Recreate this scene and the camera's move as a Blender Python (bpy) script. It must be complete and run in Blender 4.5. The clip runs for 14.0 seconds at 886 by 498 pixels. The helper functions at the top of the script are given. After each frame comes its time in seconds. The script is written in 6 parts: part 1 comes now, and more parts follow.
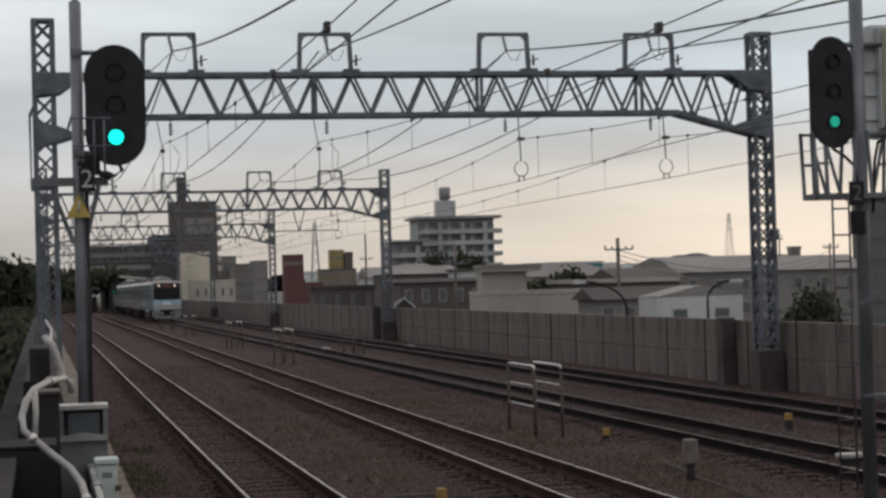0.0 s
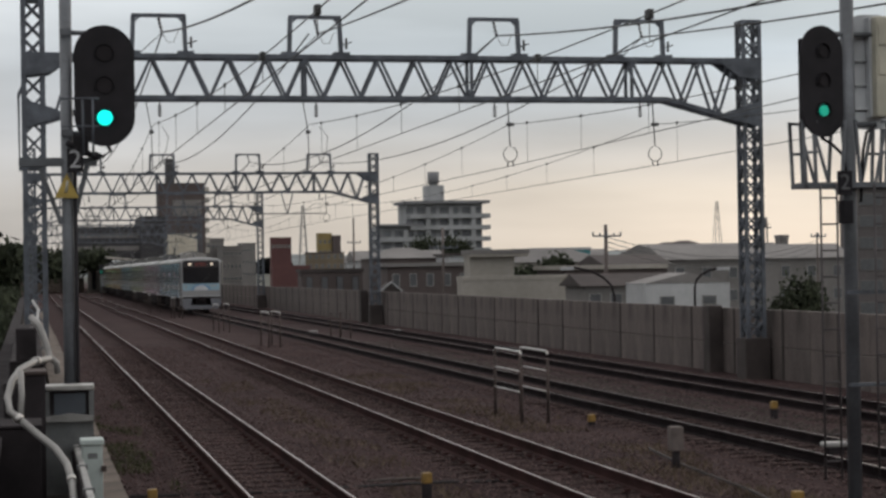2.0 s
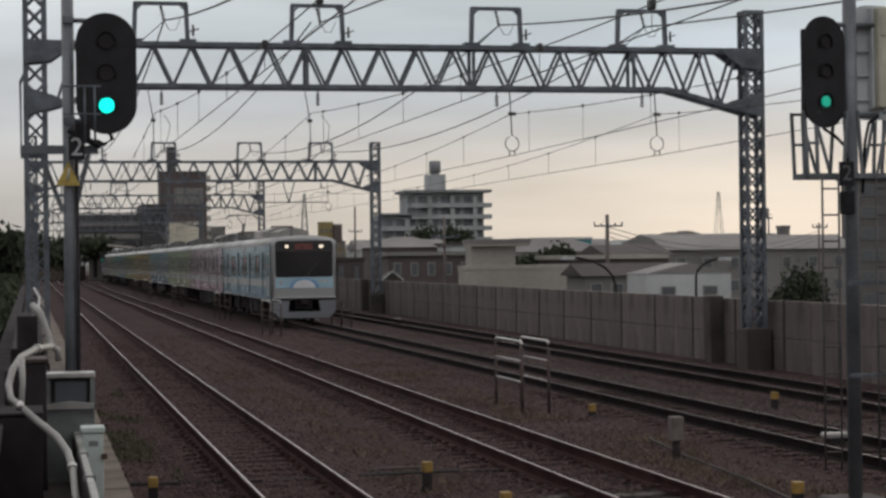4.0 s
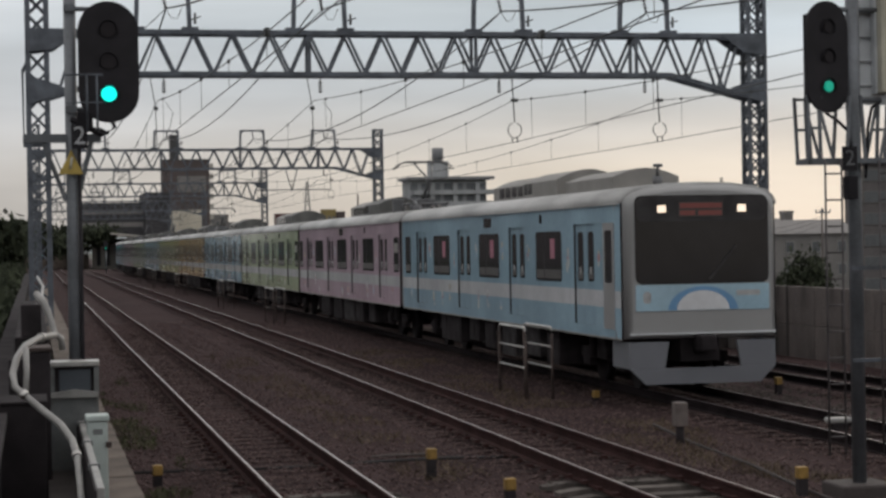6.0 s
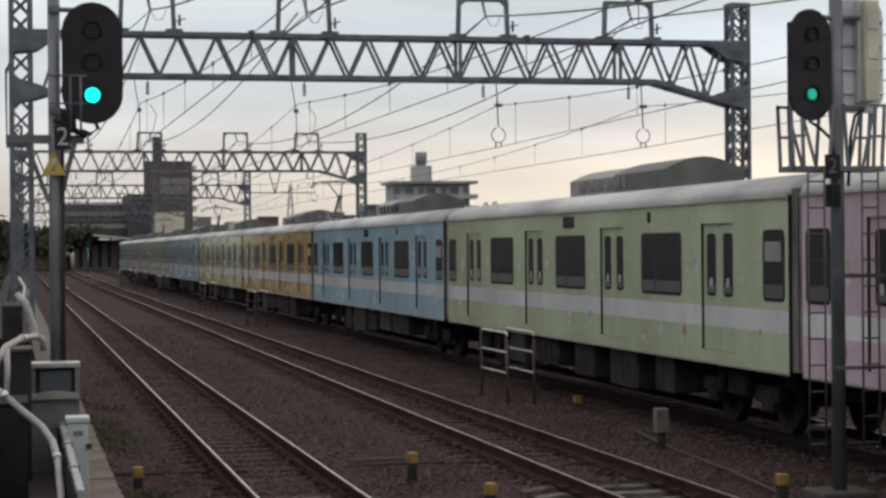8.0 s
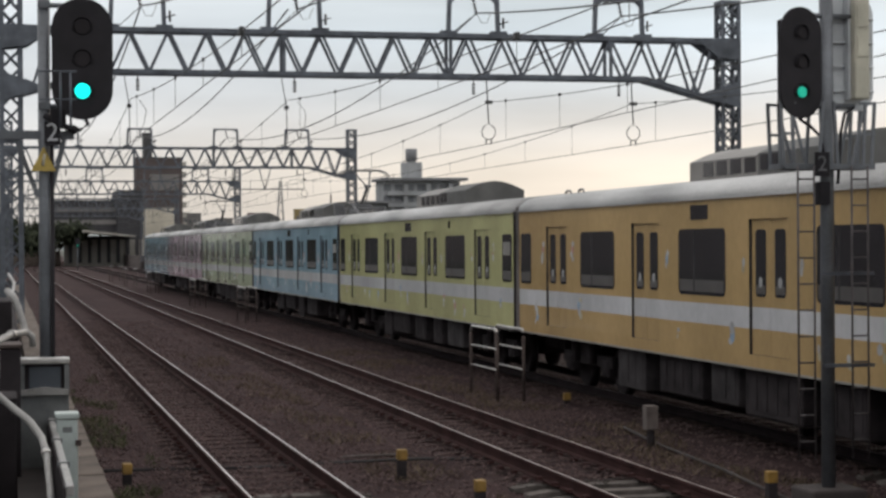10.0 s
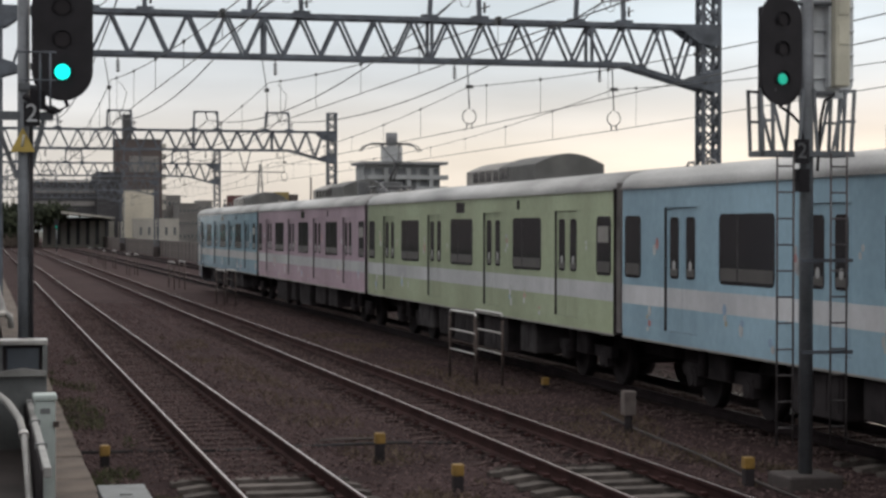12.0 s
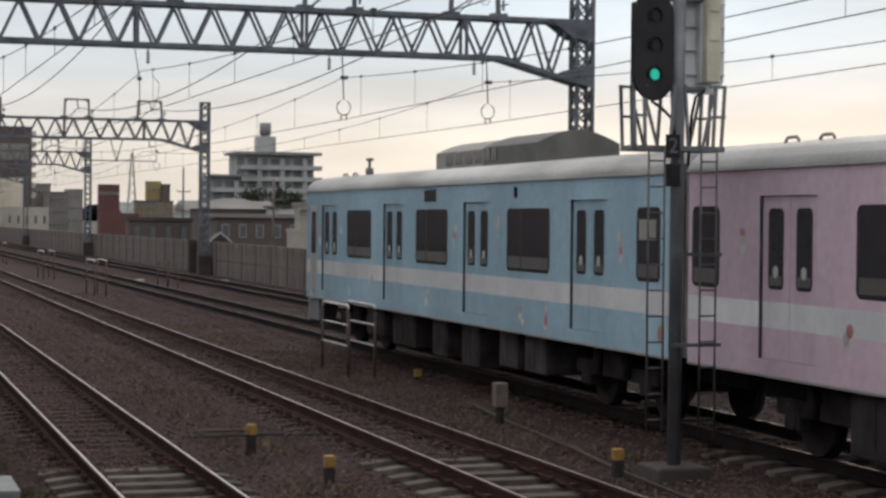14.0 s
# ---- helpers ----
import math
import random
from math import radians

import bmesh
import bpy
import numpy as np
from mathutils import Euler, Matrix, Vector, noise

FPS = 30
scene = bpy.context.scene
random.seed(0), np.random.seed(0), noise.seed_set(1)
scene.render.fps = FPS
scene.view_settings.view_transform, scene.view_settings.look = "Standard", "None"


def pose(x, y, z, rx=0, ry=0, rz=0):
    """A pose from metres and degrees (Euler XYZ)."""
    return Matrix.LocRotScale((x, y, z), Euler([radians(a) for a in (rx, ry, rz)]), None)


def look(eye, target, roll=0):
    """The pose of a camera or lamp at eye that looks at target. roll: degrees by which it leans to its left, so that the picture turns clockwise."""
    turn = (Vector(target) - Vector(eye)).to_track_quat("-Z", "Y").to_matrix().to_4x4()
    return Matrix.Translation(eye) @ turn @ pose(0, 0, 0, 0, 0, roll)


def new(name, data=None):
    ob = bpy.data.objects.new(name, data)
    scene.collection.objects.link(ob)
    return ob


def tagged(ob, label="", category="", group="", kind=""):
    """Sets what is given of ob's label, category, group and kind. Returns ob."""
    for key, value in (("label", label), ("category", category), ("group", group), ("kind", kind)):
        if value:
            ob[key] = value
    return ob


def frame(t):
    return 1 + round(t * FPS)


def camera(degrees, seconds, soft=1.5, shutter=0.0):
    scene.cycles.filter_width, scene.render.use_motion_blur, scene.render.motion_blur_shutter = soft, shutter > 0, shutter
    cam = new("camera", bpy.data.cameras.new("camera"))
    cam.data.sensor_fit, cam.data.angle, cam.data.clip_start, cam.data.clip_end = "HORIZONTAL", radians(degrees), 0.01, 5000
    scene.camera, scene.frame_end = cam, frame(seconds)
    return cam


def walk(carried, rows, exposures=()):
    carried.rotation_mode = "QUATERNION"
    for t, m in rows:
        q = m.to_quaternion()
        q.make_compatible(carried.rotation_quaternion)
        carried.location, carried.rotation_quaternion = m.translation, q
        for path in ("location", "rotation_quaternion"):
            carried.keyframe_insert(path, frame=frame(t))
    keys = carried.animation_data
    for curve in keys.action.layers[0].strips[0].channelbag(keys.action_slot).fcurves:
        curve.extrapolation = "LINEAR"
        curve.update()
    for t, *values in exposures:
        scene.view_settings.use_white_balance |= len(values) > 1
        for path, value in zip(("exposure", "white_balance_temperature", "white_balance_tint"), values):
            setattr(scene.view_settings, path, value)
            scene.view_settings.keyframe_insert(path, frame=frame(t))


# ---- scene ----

# ---- camera: hand-held on the platform end, turning only ----
EYE = (0.0, 0.0, 2.607)
TURNS = [  # seconds, yaw, pitch, roll
    (0, -11.996, 1.056, 1.600),
    (0.5, -12.095, 0.917, 1.378),
    (1, -12.204, 1.139, 1.252),
    (1.5, -12.079, 1.005, 0.937),
    (2, -12.370, 0.582, 0.949),
    (2.5, -12.136, 0.516, 0.923),
    (3, -12.449, 0.357, 0.563),
    (5.5, -12.144, 0.138, 1.033),
    (6, -12.236, -0.140, 0.985),
    (6.5, -12.512, -0.302, 0.840),
    (7, -12.457, -0.292, 0.920),
    (7.5, -12.648, -0.203, 0.712),
    (8, -12.758, -0.015, 0.492),
    (10.5, -13.179, -0.210, 0.255),
    (11, -13.322, -0.383, 0.030),
    (11.5, -13.496, -0.522, -0.118),
    (12, -13.676, -0.595, -0.077),
    (12.5, -14.104, -0.565, -0.284),
    (13, -14.702, -0.709, -0.460),
    (13.5, -16.091, -0.906, -0.371),
    (14, -17.506, -0.828, -0.574),
]
cam = camera(26.37, 14.0, soft=2.8)
walk(cam, [(t, pose(*EYE, 90 + p, r, y)) for t, y, p, r in TURNS],
     [(0, -0.08), (3, -0.12), (6, -0.10), (7.5, 0.15), (10.5, 0.25), (12.5, 0.28), (14, 0.3)])

# ---- light: overcast evening sky, brighter and warmer towards the horizon ahead ----
world = bpy.data.worlds.new("evening_sky")
scene.world = world
world.use_nodes = True
wn, wl = world.node_tree.nodes, world.node_tree.links
wn.clear()
w_out = wn.new("ShaderNodeOutputWorld")
w_bg = wn.new("ShaderNodeBackground")
w_tc = wn.new("ShaderNodeTexCoord")
w_sep = wn.new("ShaderNodeSeparateXYZ")
wl.new(w_tc.outputs["Generated"], w_sep.inputs[0])
w_sky = wn.new("ShaderNodeTexSky")
w_sky.sky_type = "NISHITA"
w_sky.sun_disc = False
w_sky.sun_elevation = radians(4)
w_sky.sun_rotation = radians(42)
HIGH = [(0.20, (0.52, 0.54, 0.55)), (0.35, (0.62, 0.63, 0.64)), (1.0, (0.82, 0.80, 0.79))]
SKY_RIGHT = [(0.0, (0.55, 0.487, 0.41)), (0.04, (0.575, 0.525, 0.46)), (0.058, (0.52, 0.50, 0.475)), (0.08, (0.41, 0.435, 0.455)), (0.11, (0.42, 0.475, 0.52)), (0.15, (0.54, 0.60, 0.63))] + HIGH
SKY_LEFT = [(0.0, (0.37, 0.355, 0.34)), (0.04, (0.395, 0.385, 0.375)), (0.075, (0.385, 0.395, 0.41)), (0.11, (0.46, 0.485, 0.51)), (0.15, (0.60, 0.63, 0.655))] + HIGH
w_az = wn.new("ShaderNodeMapRange")
w_az.inputs[1].default_value, w_az.inputs[2].default_value = -0.05, 0.33
wl.new(w_sep.outputs[0], w_az.inputs[0])
w_ramp = wn.new("ShaderNodeMix")
w_ramp.data_type = "RGBA"
wl.new(w_az.outputs[0], w_ramp.inputs[0])
for sky, slot in ((SKY_LEFT, 6), (SKY_RIGHT, 7)):
    w_r = wn.new("ShaderNodeValToRGB")
    cr = w_r.color_ramp
    cr.elements[0].position, cr.elements[0].color = sky[0][0], (*sky[0][1], 1)
    cr.elements[1].position, cr.elements[1].color = sky[-1][0], (*sky[-1][1], 1)
    for p, c in sky[1:-1]:
        e = cr.elements.new(p)
        e.color = (*c, 1)
    wl.new(w_sep.outputs[2], w_r.inputs[0])
    wl.new(w_r.outputs[0], w_ramp.inputs[slot])
w_map = wn.new("ShaderNodeMapping")
w_map.inputs["Scale"].default_value = (2.2, 2.2, 13.0)
wl.new(w_tc.outputs["Generated"], w_map.inputs[0])
w_noise = wn.new("ShaderNodeTexNoise")
w_noise.inputs["Scale"].default_value = 1.6
w_noise.inputs["Detail"].default_value = 5
w_noise.inputs["Roughness"].default_value = 0.45
wl.new(w_map.outputs[0], w_noise.inputs["Vector"])
w_cr = wn.new("ShaderNodeMapRange")
for k, v in ((1, 0.34), (2, 0.68), (3, 0.84), (4, 1.26)):
    w_cr.inputs[k].default_value = v
wl.new(w_noise.outputs[0], w_cr.inputs[0])
w_mul = wn.new("ShaderNodeMix")
w_mul.data_type, w_mul.blend_type = "RGBA", "MULTIPLY"
w_mul.inputs[0].default_value = 1.0
wl.new(w_ramp.outputs[2], w_mul.inputs[6])
wl.new(w_cr.outputs[0], w_mul.inputs[7])
w_add = wn.new("ShaderNodeMix")
w_add.data_type, w_add.blend_type = "RGBA", "MIX"
w_add.inputs[0].default_value = 0.004
wl.new(w_mul.outputs[2], w_add.inputs[6])
wl.new(w_sky.outputs[0], w_add.inputs[7])
wl.new(w_add.outputs[2], w_bg.inputs[0])
w_bg.inputs[1].default_value = 1.3
wl.new(w_bg.outputs[0], w_out.inputs[0])
sun = new("sun", bpy.data.lights.new("sun", "SUN"))
sun.data.energy, sun.data.angle, sun.data.color = 0.5, radians(25), (1.0, 0.86, 0.70)
sun.matrix_world = look((60, 80, 20), (0, 0, 0))


# ---- materials ----
def mat(name, base, rough=0.7, metal=0.0, var=0.25, scale=3.0, bump=0.0, fine=60.0, tint=None, streak=None, glow=None, rnd=0.0, spec=0.5):
    """A surface with variation at two scales: broad stains and fine grain, in metres."""
    m = bpy.data.materials.new(name)
    m.use_nodes = True
    n, l = m.node_tree.nodes, m.node_tree.links
    b = n["Principled BSDF"]
    b.inputs["Roughness"].default_value, b.inputs["Metallic"].default_value = rough, metal
    b.inputs["Specular IOR Level"].default_value = spec
    tc = n.new("ShaderNodeTexCoord")
    mp = n.new("ShaderNodeMapping")
    mp.inputs["Scale"].default_value = streak or (1, 1, 1)
    l.new(tc.outputs["Object"], mp.inputs[0])
    n1, n2 = n.new("ShaderNodeTexNoise"), n.new("ShaderNodeTexNoise")
    n1.inputs["Scale"].default_value, n1.inputs["Detail"].default_value = scale, 6
    n2.inputs["Scale"].default_value, n2.inputs["Detail"].default_value = fine, 3
    l.new(mp.outputs[0], n1.inputs["Vector"]), l.new(tc.outputs["Object"], n2.inputs["Vector"])
    dark = tint or tuple(c * (1 - 1.6 * var) for c in base)
    lite = tuple(min(1, c * (1 + var * 0.8)) for c in base)
    r1 = n.new("ShaderNodeMapRange")
    r1.inputs[1].default_value, r1.inputs[2].default_value = 0.3, 0.7
    l.new(n1.outputs[0], r1.inputs[0])
    mx = n.new("ShaderNodeMix")
    mx.data_type = "RGBA"
    mx.inputs[6].default_value, mx.inputs[7].default_value = (*dark, 1), (*lite, 1)
    l.new(r1.outputs[0], mx.inputs[0])
    r2 = n.new("ShaderNodeMapRange")
    for k, v in ((1, 0.25), (2, 0.75), (3, 1 - var * 0.6), (4, 1 + var * 0.5)):
        r2.inputs[k].default_value = v
    l.new(n2.outputs[0], r2.inputs[0])
    fac = r2.outputs[0]
    if rnd:
        oi = n.new("ShaderNodeObjectInfo")
        r3 = n.new("ShaderNodeMapRange")
        r3.inputs[3].default_value, r3.inputs[4].default_value = 1 - rnd, 1 + rnd
        l.new(oi.outputs["Random"], r3.inputs[0])
        mm = n.new("ShaderNodeMath")
        mm.operation = "MULTIPLY"
        l.new(fac, mm.inputs[0]), l.new(r3.outputs[0], mm.inputs[1])
        fac = mm.outputs[0]
    ml = n.new("ShaderNodeMix")
    ml.data_type, ml.blend_type = "RGBA", "MULTIPLY"
    ml.inputs[0].default_value = 1.0
    l.new(mx.outputs[2], ml.inputs[6]), l.new(fac, ml.inputs[7])
    l.new(ml.outputs[2], b.inputs["Base Color"])
    if bump:
        bp = n.new("ShaderNodeBump")
        bp.inputs["Strength"].default_value, bp.inputs["Distance"].default_value = bump, 0.02
        l.new(n2.outputs[0], bp.inputs["Height"]), l.new(bp.outputs[0], b.inputs["Normal"])
    if glow:
        b.inputs["Emission Color"].default_value, b.inputs["Emission Strength"].default_value = (*glow[:3], 1), glow[3]
    return m


def island_mat(name, a, b_col, rough=0.9):
    """Colour varied stone by stone."""
    m = bpy.data.materials.new(name)
    m.use_nodes = True
    n, l = m.node_tree.nodes, m.node_tree.links
    b = n["Principled BSDF"]
    b.inputs["Roughness"].default_value, b.inputs["Specular IOR Level"].default_value = rough, 0.1
    g = n.new("ShaderNodeNewGeometry")
    r = n.new("ShaderNodeValToRGB")
    r.color_ramp.elements[0].color, r.color_ramp.elements[1].color = (*a, 1), (*b_col, 1)
    l.new(g.outputs["Random Per Island"], r.inputs[0]), l.new(r.outputs[0], b.inputs["Base Color"])
    return m


M = dict(
    soil=mat("ballast_bed", (0.046, 0.029, 0.0285), 0.95, var=0.35, scale=0.6, bump=0.9, fine=22, tint=(0.030, 0.0185, 0.0185), spec=0.08),
    stone=island_mat("ballast_stone", (0.050, 0.034, 0.034), (0.155, 0.108, 0.104)),
    stone_grey=island_mat("ballast_stone_pale", (0.045, 0.04, 0.037), (0.13, 0.115, 0.105)),
    rail=mat("rail_rust", (0.044, 0.022, 0.021), 0.85, 0.0, 0.3, 2, 0.3, 40, spec=0.06),
    railtop=mat("rail_polished_head", (0.64, 0.59, 0.56), 0.30, 0.9, 0.15, 4, 0.0, 50),
    # Third and fourth tracks: darker rust and duller heads.
    rail_dull=mat("rail_dark_rust", (0.018, 0.013, 0.014), 0.85, 0.0, 0.3, 2, 0.3, 40, spec=0.05),
    railtop_dull=mat("rail_dull_head", (0.15, 0.135, 0.135), 0.42, 0.8, 0.2, 4, 0.0, 50),
    sleeper=mat("concrete_sleeper", (0.118, 0.102, 0.093), 0.9, var=0.4, scale=3, bump=0.4, fine=50, rnd=0.25, spec=0.15),
    sleeper_brown=mat("brown_sleeper", (0.062, 0.042, 0.039), 0.95, var=0.35, scale=3, bump=0.5, fine=40, rnd=0.2, spec=0.1),
    concrete=mat("weathered_concrete", (0.125, 0.102, 0.095), 0.9, var=0.34, scale=1.3, bump=0.3, fine=14, streak=(1, 1, 0.5), rnd=0.1),
    concrete_dark=mat("stained_concrete", (0.050, 0.040, 0.038), 0.9, var=0.3, scale=1.2, bump=0.3, fine=30),
    trough=mat("trough_concrete", (0.115, 0.09, 0.074), 0.9, var=0.3, scale=1.5, bump=0.4, fine=45, rnd=0.15),
    steel=mat("galvanised_lattice_steel", (0.105, 0.115, 0.136), 0.55, 0.3, 0.3, 2.5, 0.0, 30),
    # Paler than the gantry steel: haze is put into the pylon colour.
    pylon=mat("hazed_pylon_steel", (0.26, 0.255, 0.25), 0.7, 0.1, 0.15, 0.5),
    pole=mat("painted_signal_pole", (0.125, 0.132, 0.145), 0.5, 0.2, 0.25, 2, 0.05, 25),
    wire=mat("catenary_wire", (0.06, 0.06, 0.06), 0.6, 0.4, 0.15),
    insul=mat("brown_insulator", (0.04, 0.036, 0.038), 0.35, 0, 0.2),
    hoop=mat("galvanised_tube", (0.50, 0.48, 0.46), 0.35, 0.8, 0.15, 6),
    # Real rust on some tubes; on hoop legs its brown stands in for shade.
    rusty=mat("rusted_shaded_tube", (0.065, 0.045, 0.04), 0.8, 0.0, 0.35, 4),
    black=mat("matt_black_backboard", (0.025, 0.023, 0.026), 0.8, 0, 0.2, 3, spec=0.2),
    hood=mat("lamp_hood", (0.025, 0.023, 0.026), 0.85, 0, 0.2, 3, spec=0.15),
    lamp_on=mat("green_lamp_lit", (0.0, 0.5, 0.4), 0.3, glow=(0.0, 0.92, 0.78, 1.25)),
    lamp_dim=mat("green_lamp_side", (0.0, 0.3, 0.2), 0.3, glow=(0.0, 0.45, 0.30, 0.55)),
    lamp_off=mat("dark_lens", (0.022, 0.019, 0.021), 0.7, spec=0.15),
    sigback=mat("grey_signal_back", (0.50, 0.515, 0.53), 0.5, 0.1, 0.15, 2),
    sigcase=mat("cream_lamp_case", (0.47, 0.445, 0.36), 0.55, 0, 0.15, 3),
    yellow=mat("yellow_paint_worn", (0.25, 0.145, 0.03), 0.6, 0, 0.3, 5),
    signyellow=mat("faded_yellow_plate", (0.42, 0.30, 0.07), 0.6, 0, 0.25, 5),
    numeral_dim=mat("dim_grey_marking", (0.10, 0.10, 0.105), 0.7, 0, 0.2, 6),
    signwhite=mat("white_marking", (0.36, 0.36, 0.37), 0.6, 0, 0.1),
    white=mat("white_conduit", (0.28, 0.27, 0.26), 0.5, 0, 0.2, 4),
    boxgrey=mat("grey_box_paint", (0.15, 0.155, 0.155), 0.5, 0, 0.2, 4),
    screen=mat("dark_screen", (0.075, 0.085, 0.10), 0.25, 0, 0.1),
    boxpale=mat("pale_cabinet_paint", (0.42, 0.47, 0.45), 0.5, 0, 0.15, 4),
    roof=mat("train_roof_paint", (0.41, 0.405, 0.40), 0.55, 0, 0.25, 1.2, 0, 20, streak=(1, 0.3, 1)),
    band=mat("train_white_band", (0.62, 0.625, 0.645), 0.11, 0, 0.12, 0.8, 0.0, 9, streak=(1, 1, 0.35), spec=0.75),
    t_blue=mat("train_blue", (0.319, 0.462, 0.556), 0.11, 0, 0.13, 0.6, 0.0, 9, streak=(1, 1, 0.35), spec=0.75),
    t_pink=mat("train_pink", (0.550, 0.424, 0.495), 0.11, 0, 0.13, 0.6, 0.0, 9, streak=(1, 1, 0.35), spec=0.75),
    t_green=mat("train_green", (0.435, 0.495, 0.347), 0.11, 0, 0.13, 0.6, 0.0, 9, streak=(1, 1, 0.35), spec=0.75),
    t_yellow=mat("train_yellow", (0.539, 0.533, 0.275), 0.11, 0, 0.13, 0.6, 0.0, 9, streak=(1, 1, 0.35), spec=0.75),
    t_orange=mat("train_orange", (0.506, 0.352, 0.171), 0.11, 0, 0.13, 0.6, 0.0, 9, streak=(1, 1, 0.35), spec=0.75),
    t_skirt=mat("train_skirt_paint", (0.145, 0.148, 0.165), 0.5, 0, 0.1, 1),
    t_front=mat("train_front_grey", (0.27, 0.266, 0.265), 0.35, 0, 0.06, 1),
    t_glass=mat("tinted_glass", (0.040, 0.038, 0.043), 0.10, 0, 0.2, 0.9, spec=0.4),
    t_screen=mat("dark_windscreen", (0.017, 0.016, 0.019), 0.12, 0, 0.3, 0.8, spec=0.3),
    t_inner=mat("interior_strip_tone", (0.066, 0.06, 0.057), 0.5, 0, 0.15),
    # Lighter than the train glass, with the haze of distance in its colour.
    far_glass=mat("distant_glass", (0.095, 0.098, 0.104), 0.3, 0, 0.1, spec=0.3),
    t_dark=mat("underframe_dark", (0.034, 0.029, 0.031), 0.9, 0, 0.3, 2, spec=0.1),
    t_gear=mat("underframe_box", (0.036, 0.031, 0.033), 0.9, 0, 0.3, 3, spec=0.1),
    t_panel=mat("front_panel_blue", (0.12, 0.25, 0.42), 0.3, 0, 0.08, 1),
    ladder_steel=mat("rust_stained_ladder", (0.072, 0.062, 0.064), 0.7, 0.1, 0.35, 4),
    t_worn=mat("worn_underframe_box", (0.047, 0.042, 0.044), 0.85, 0, 0.35, 3, spec=0.15),
    t_rubber=mat("black_rubber", (0.048, 0.045, 0.046), 0.8, spec=0.2),
    t_lamp=mat("headlight", (0.9, 0.85, 0.75), 0.3, glow=(1.0, 0.78, 0.58, 1.0)),
    t_led=mat("destination_led", (0.10, 0.02, 0.02), 0.4, glow=(0.50, 0.13, 0.10, 0.09)),
    poster=mat("pink_poster", (0.38, 0.14, 0.19), 0.6, 0, 0.1),
    sticker=mat("pale_sticker", (0.37, 0.37, 0.37), 0.5),
    sticker_r=mat("red_sticker", (0.34, 0.14, 0.14), 0.5),
    sticker_b=mat("blue_sticker", (0.20, 0.30, 0.42), 0.5),
    sticker_g=mat("ochre_sticker", (0.34, 0.31, 0.22), 0.5),
    ac_side=mat("air_conditioner_grey", (0.225, 0.212, 0.198), 0.6, 0, 0.12, 2),
    ac_end=mat("air_conditioner_end", (0.098, 0.096, 0.092), 0.7, 0, 0.2, 2),
    bellows=mat("grey_bellows_cloth", (0.15, 0.138, 0.135), 0.9, 0, 0.25, 2, spec=0.1),
    metal=mat("pantograph_metal", (0.13, 0.13, 0.135), 0.5, 0.4, 0.2),
    leaf=island_mat("leaf", (0.024, 0.029, 0.020), (0.064, 0.072, 0.046)),
    straw=island_mat("dry_grass_blade", (0.062, 0.047, 0.034), (0.15, 0.115, 0.082)),
    weed=island_mat("weed_blade", (0.035, 0.042, 0.022), (0.10, 0.10, 0.055)),
    bark=mat("bark", (0.09, 0.07, 0.055), 0.9, 0, 0.3, 5),
    grass=mat("far_ground", (0.06, 0.06, 0.045), 0.95, 0, 0.35, 0.03, 0, 1.5),
    # Distance haze is put into the wooded hills' pale blue-grey.
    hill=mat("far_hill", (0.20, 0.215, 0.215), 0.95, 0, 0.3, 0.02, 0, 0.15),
)


# ---- mesh helpers ----
def bm_box(bm, x0, x1, y0, y1, z0, z1, mi=0, bevel=0.0):
    vs = [bm.verts.new(p) for p in ((x0, y0, z0), (x1, y0, z0), (x1, y1, z0), (x0, y1, z0), (x0, y0, z1), (x1, y0, z1), (x1, y1, z1), (x0, y1, z1))]
    fs = [bm.faces.new([vs[i] for i in q]) for q in ((3, 2, 1, 0), (4, 5, 6, 7), (0, 1, 5, 4), (1, 2, 6, 5), (2, 3, 7, 6), (3, 0, 4, 7))]
    for fc in fs:
        fc.material_index = mi
    if bevel:
        eds = list({e for fc in fs for e in fc.edges})
        bmesh.ops.bevel(bm, geom=eds, offset=bevel, segments=2, affect="EDGES", profile=0.5)
    return vs


def bm_bar(bm, a, b, r, n=6, r2=None, mi=0, flat=None):
    """A bar from a to b: round with radius r, or a flat section (width, depth)."""
    a, b = Vector(a), Vector(b)
    d = (b - a).normalized()
    side = d.cross(Vector((0, 0, 1)))
    side = side.normalized() if side.length > 1e-4 else Vector((1, 0, 0))
    up = side.cross(d).normalized()
    r2 = r if r2 is None else r2
    rings = []
    for p, rr in ((a, r), (b, r2)):
        if flat:
            offs = [side * sx * flat[0] / 2 + up * sy * flat[1] / 2 for sx, sy in ((-1, -1), (1, -1), (1, 1), (-1, 1))]
        else:
            offs = [(side * math.cos(2 * math.pi * k / n) + up * math.sin(2 * math.pi * k / n)) * rr for k in range(n)]
        rings.append([bm.verts.new(p + o) for o in offs])
    k = len(rings[0])
    for i in range(k):
        fc = bm.faces.new((rings[0][i], rings[0][(i + 1) % k], rings[1][(i + 1) % k], rings[1][i]))
        fc.material_index, fc.smooth = mi, not flat
    bm.faces.new(rings[0][::-1]).material_index = mi
    bm.faces.new(rings[1]).material_index = mi


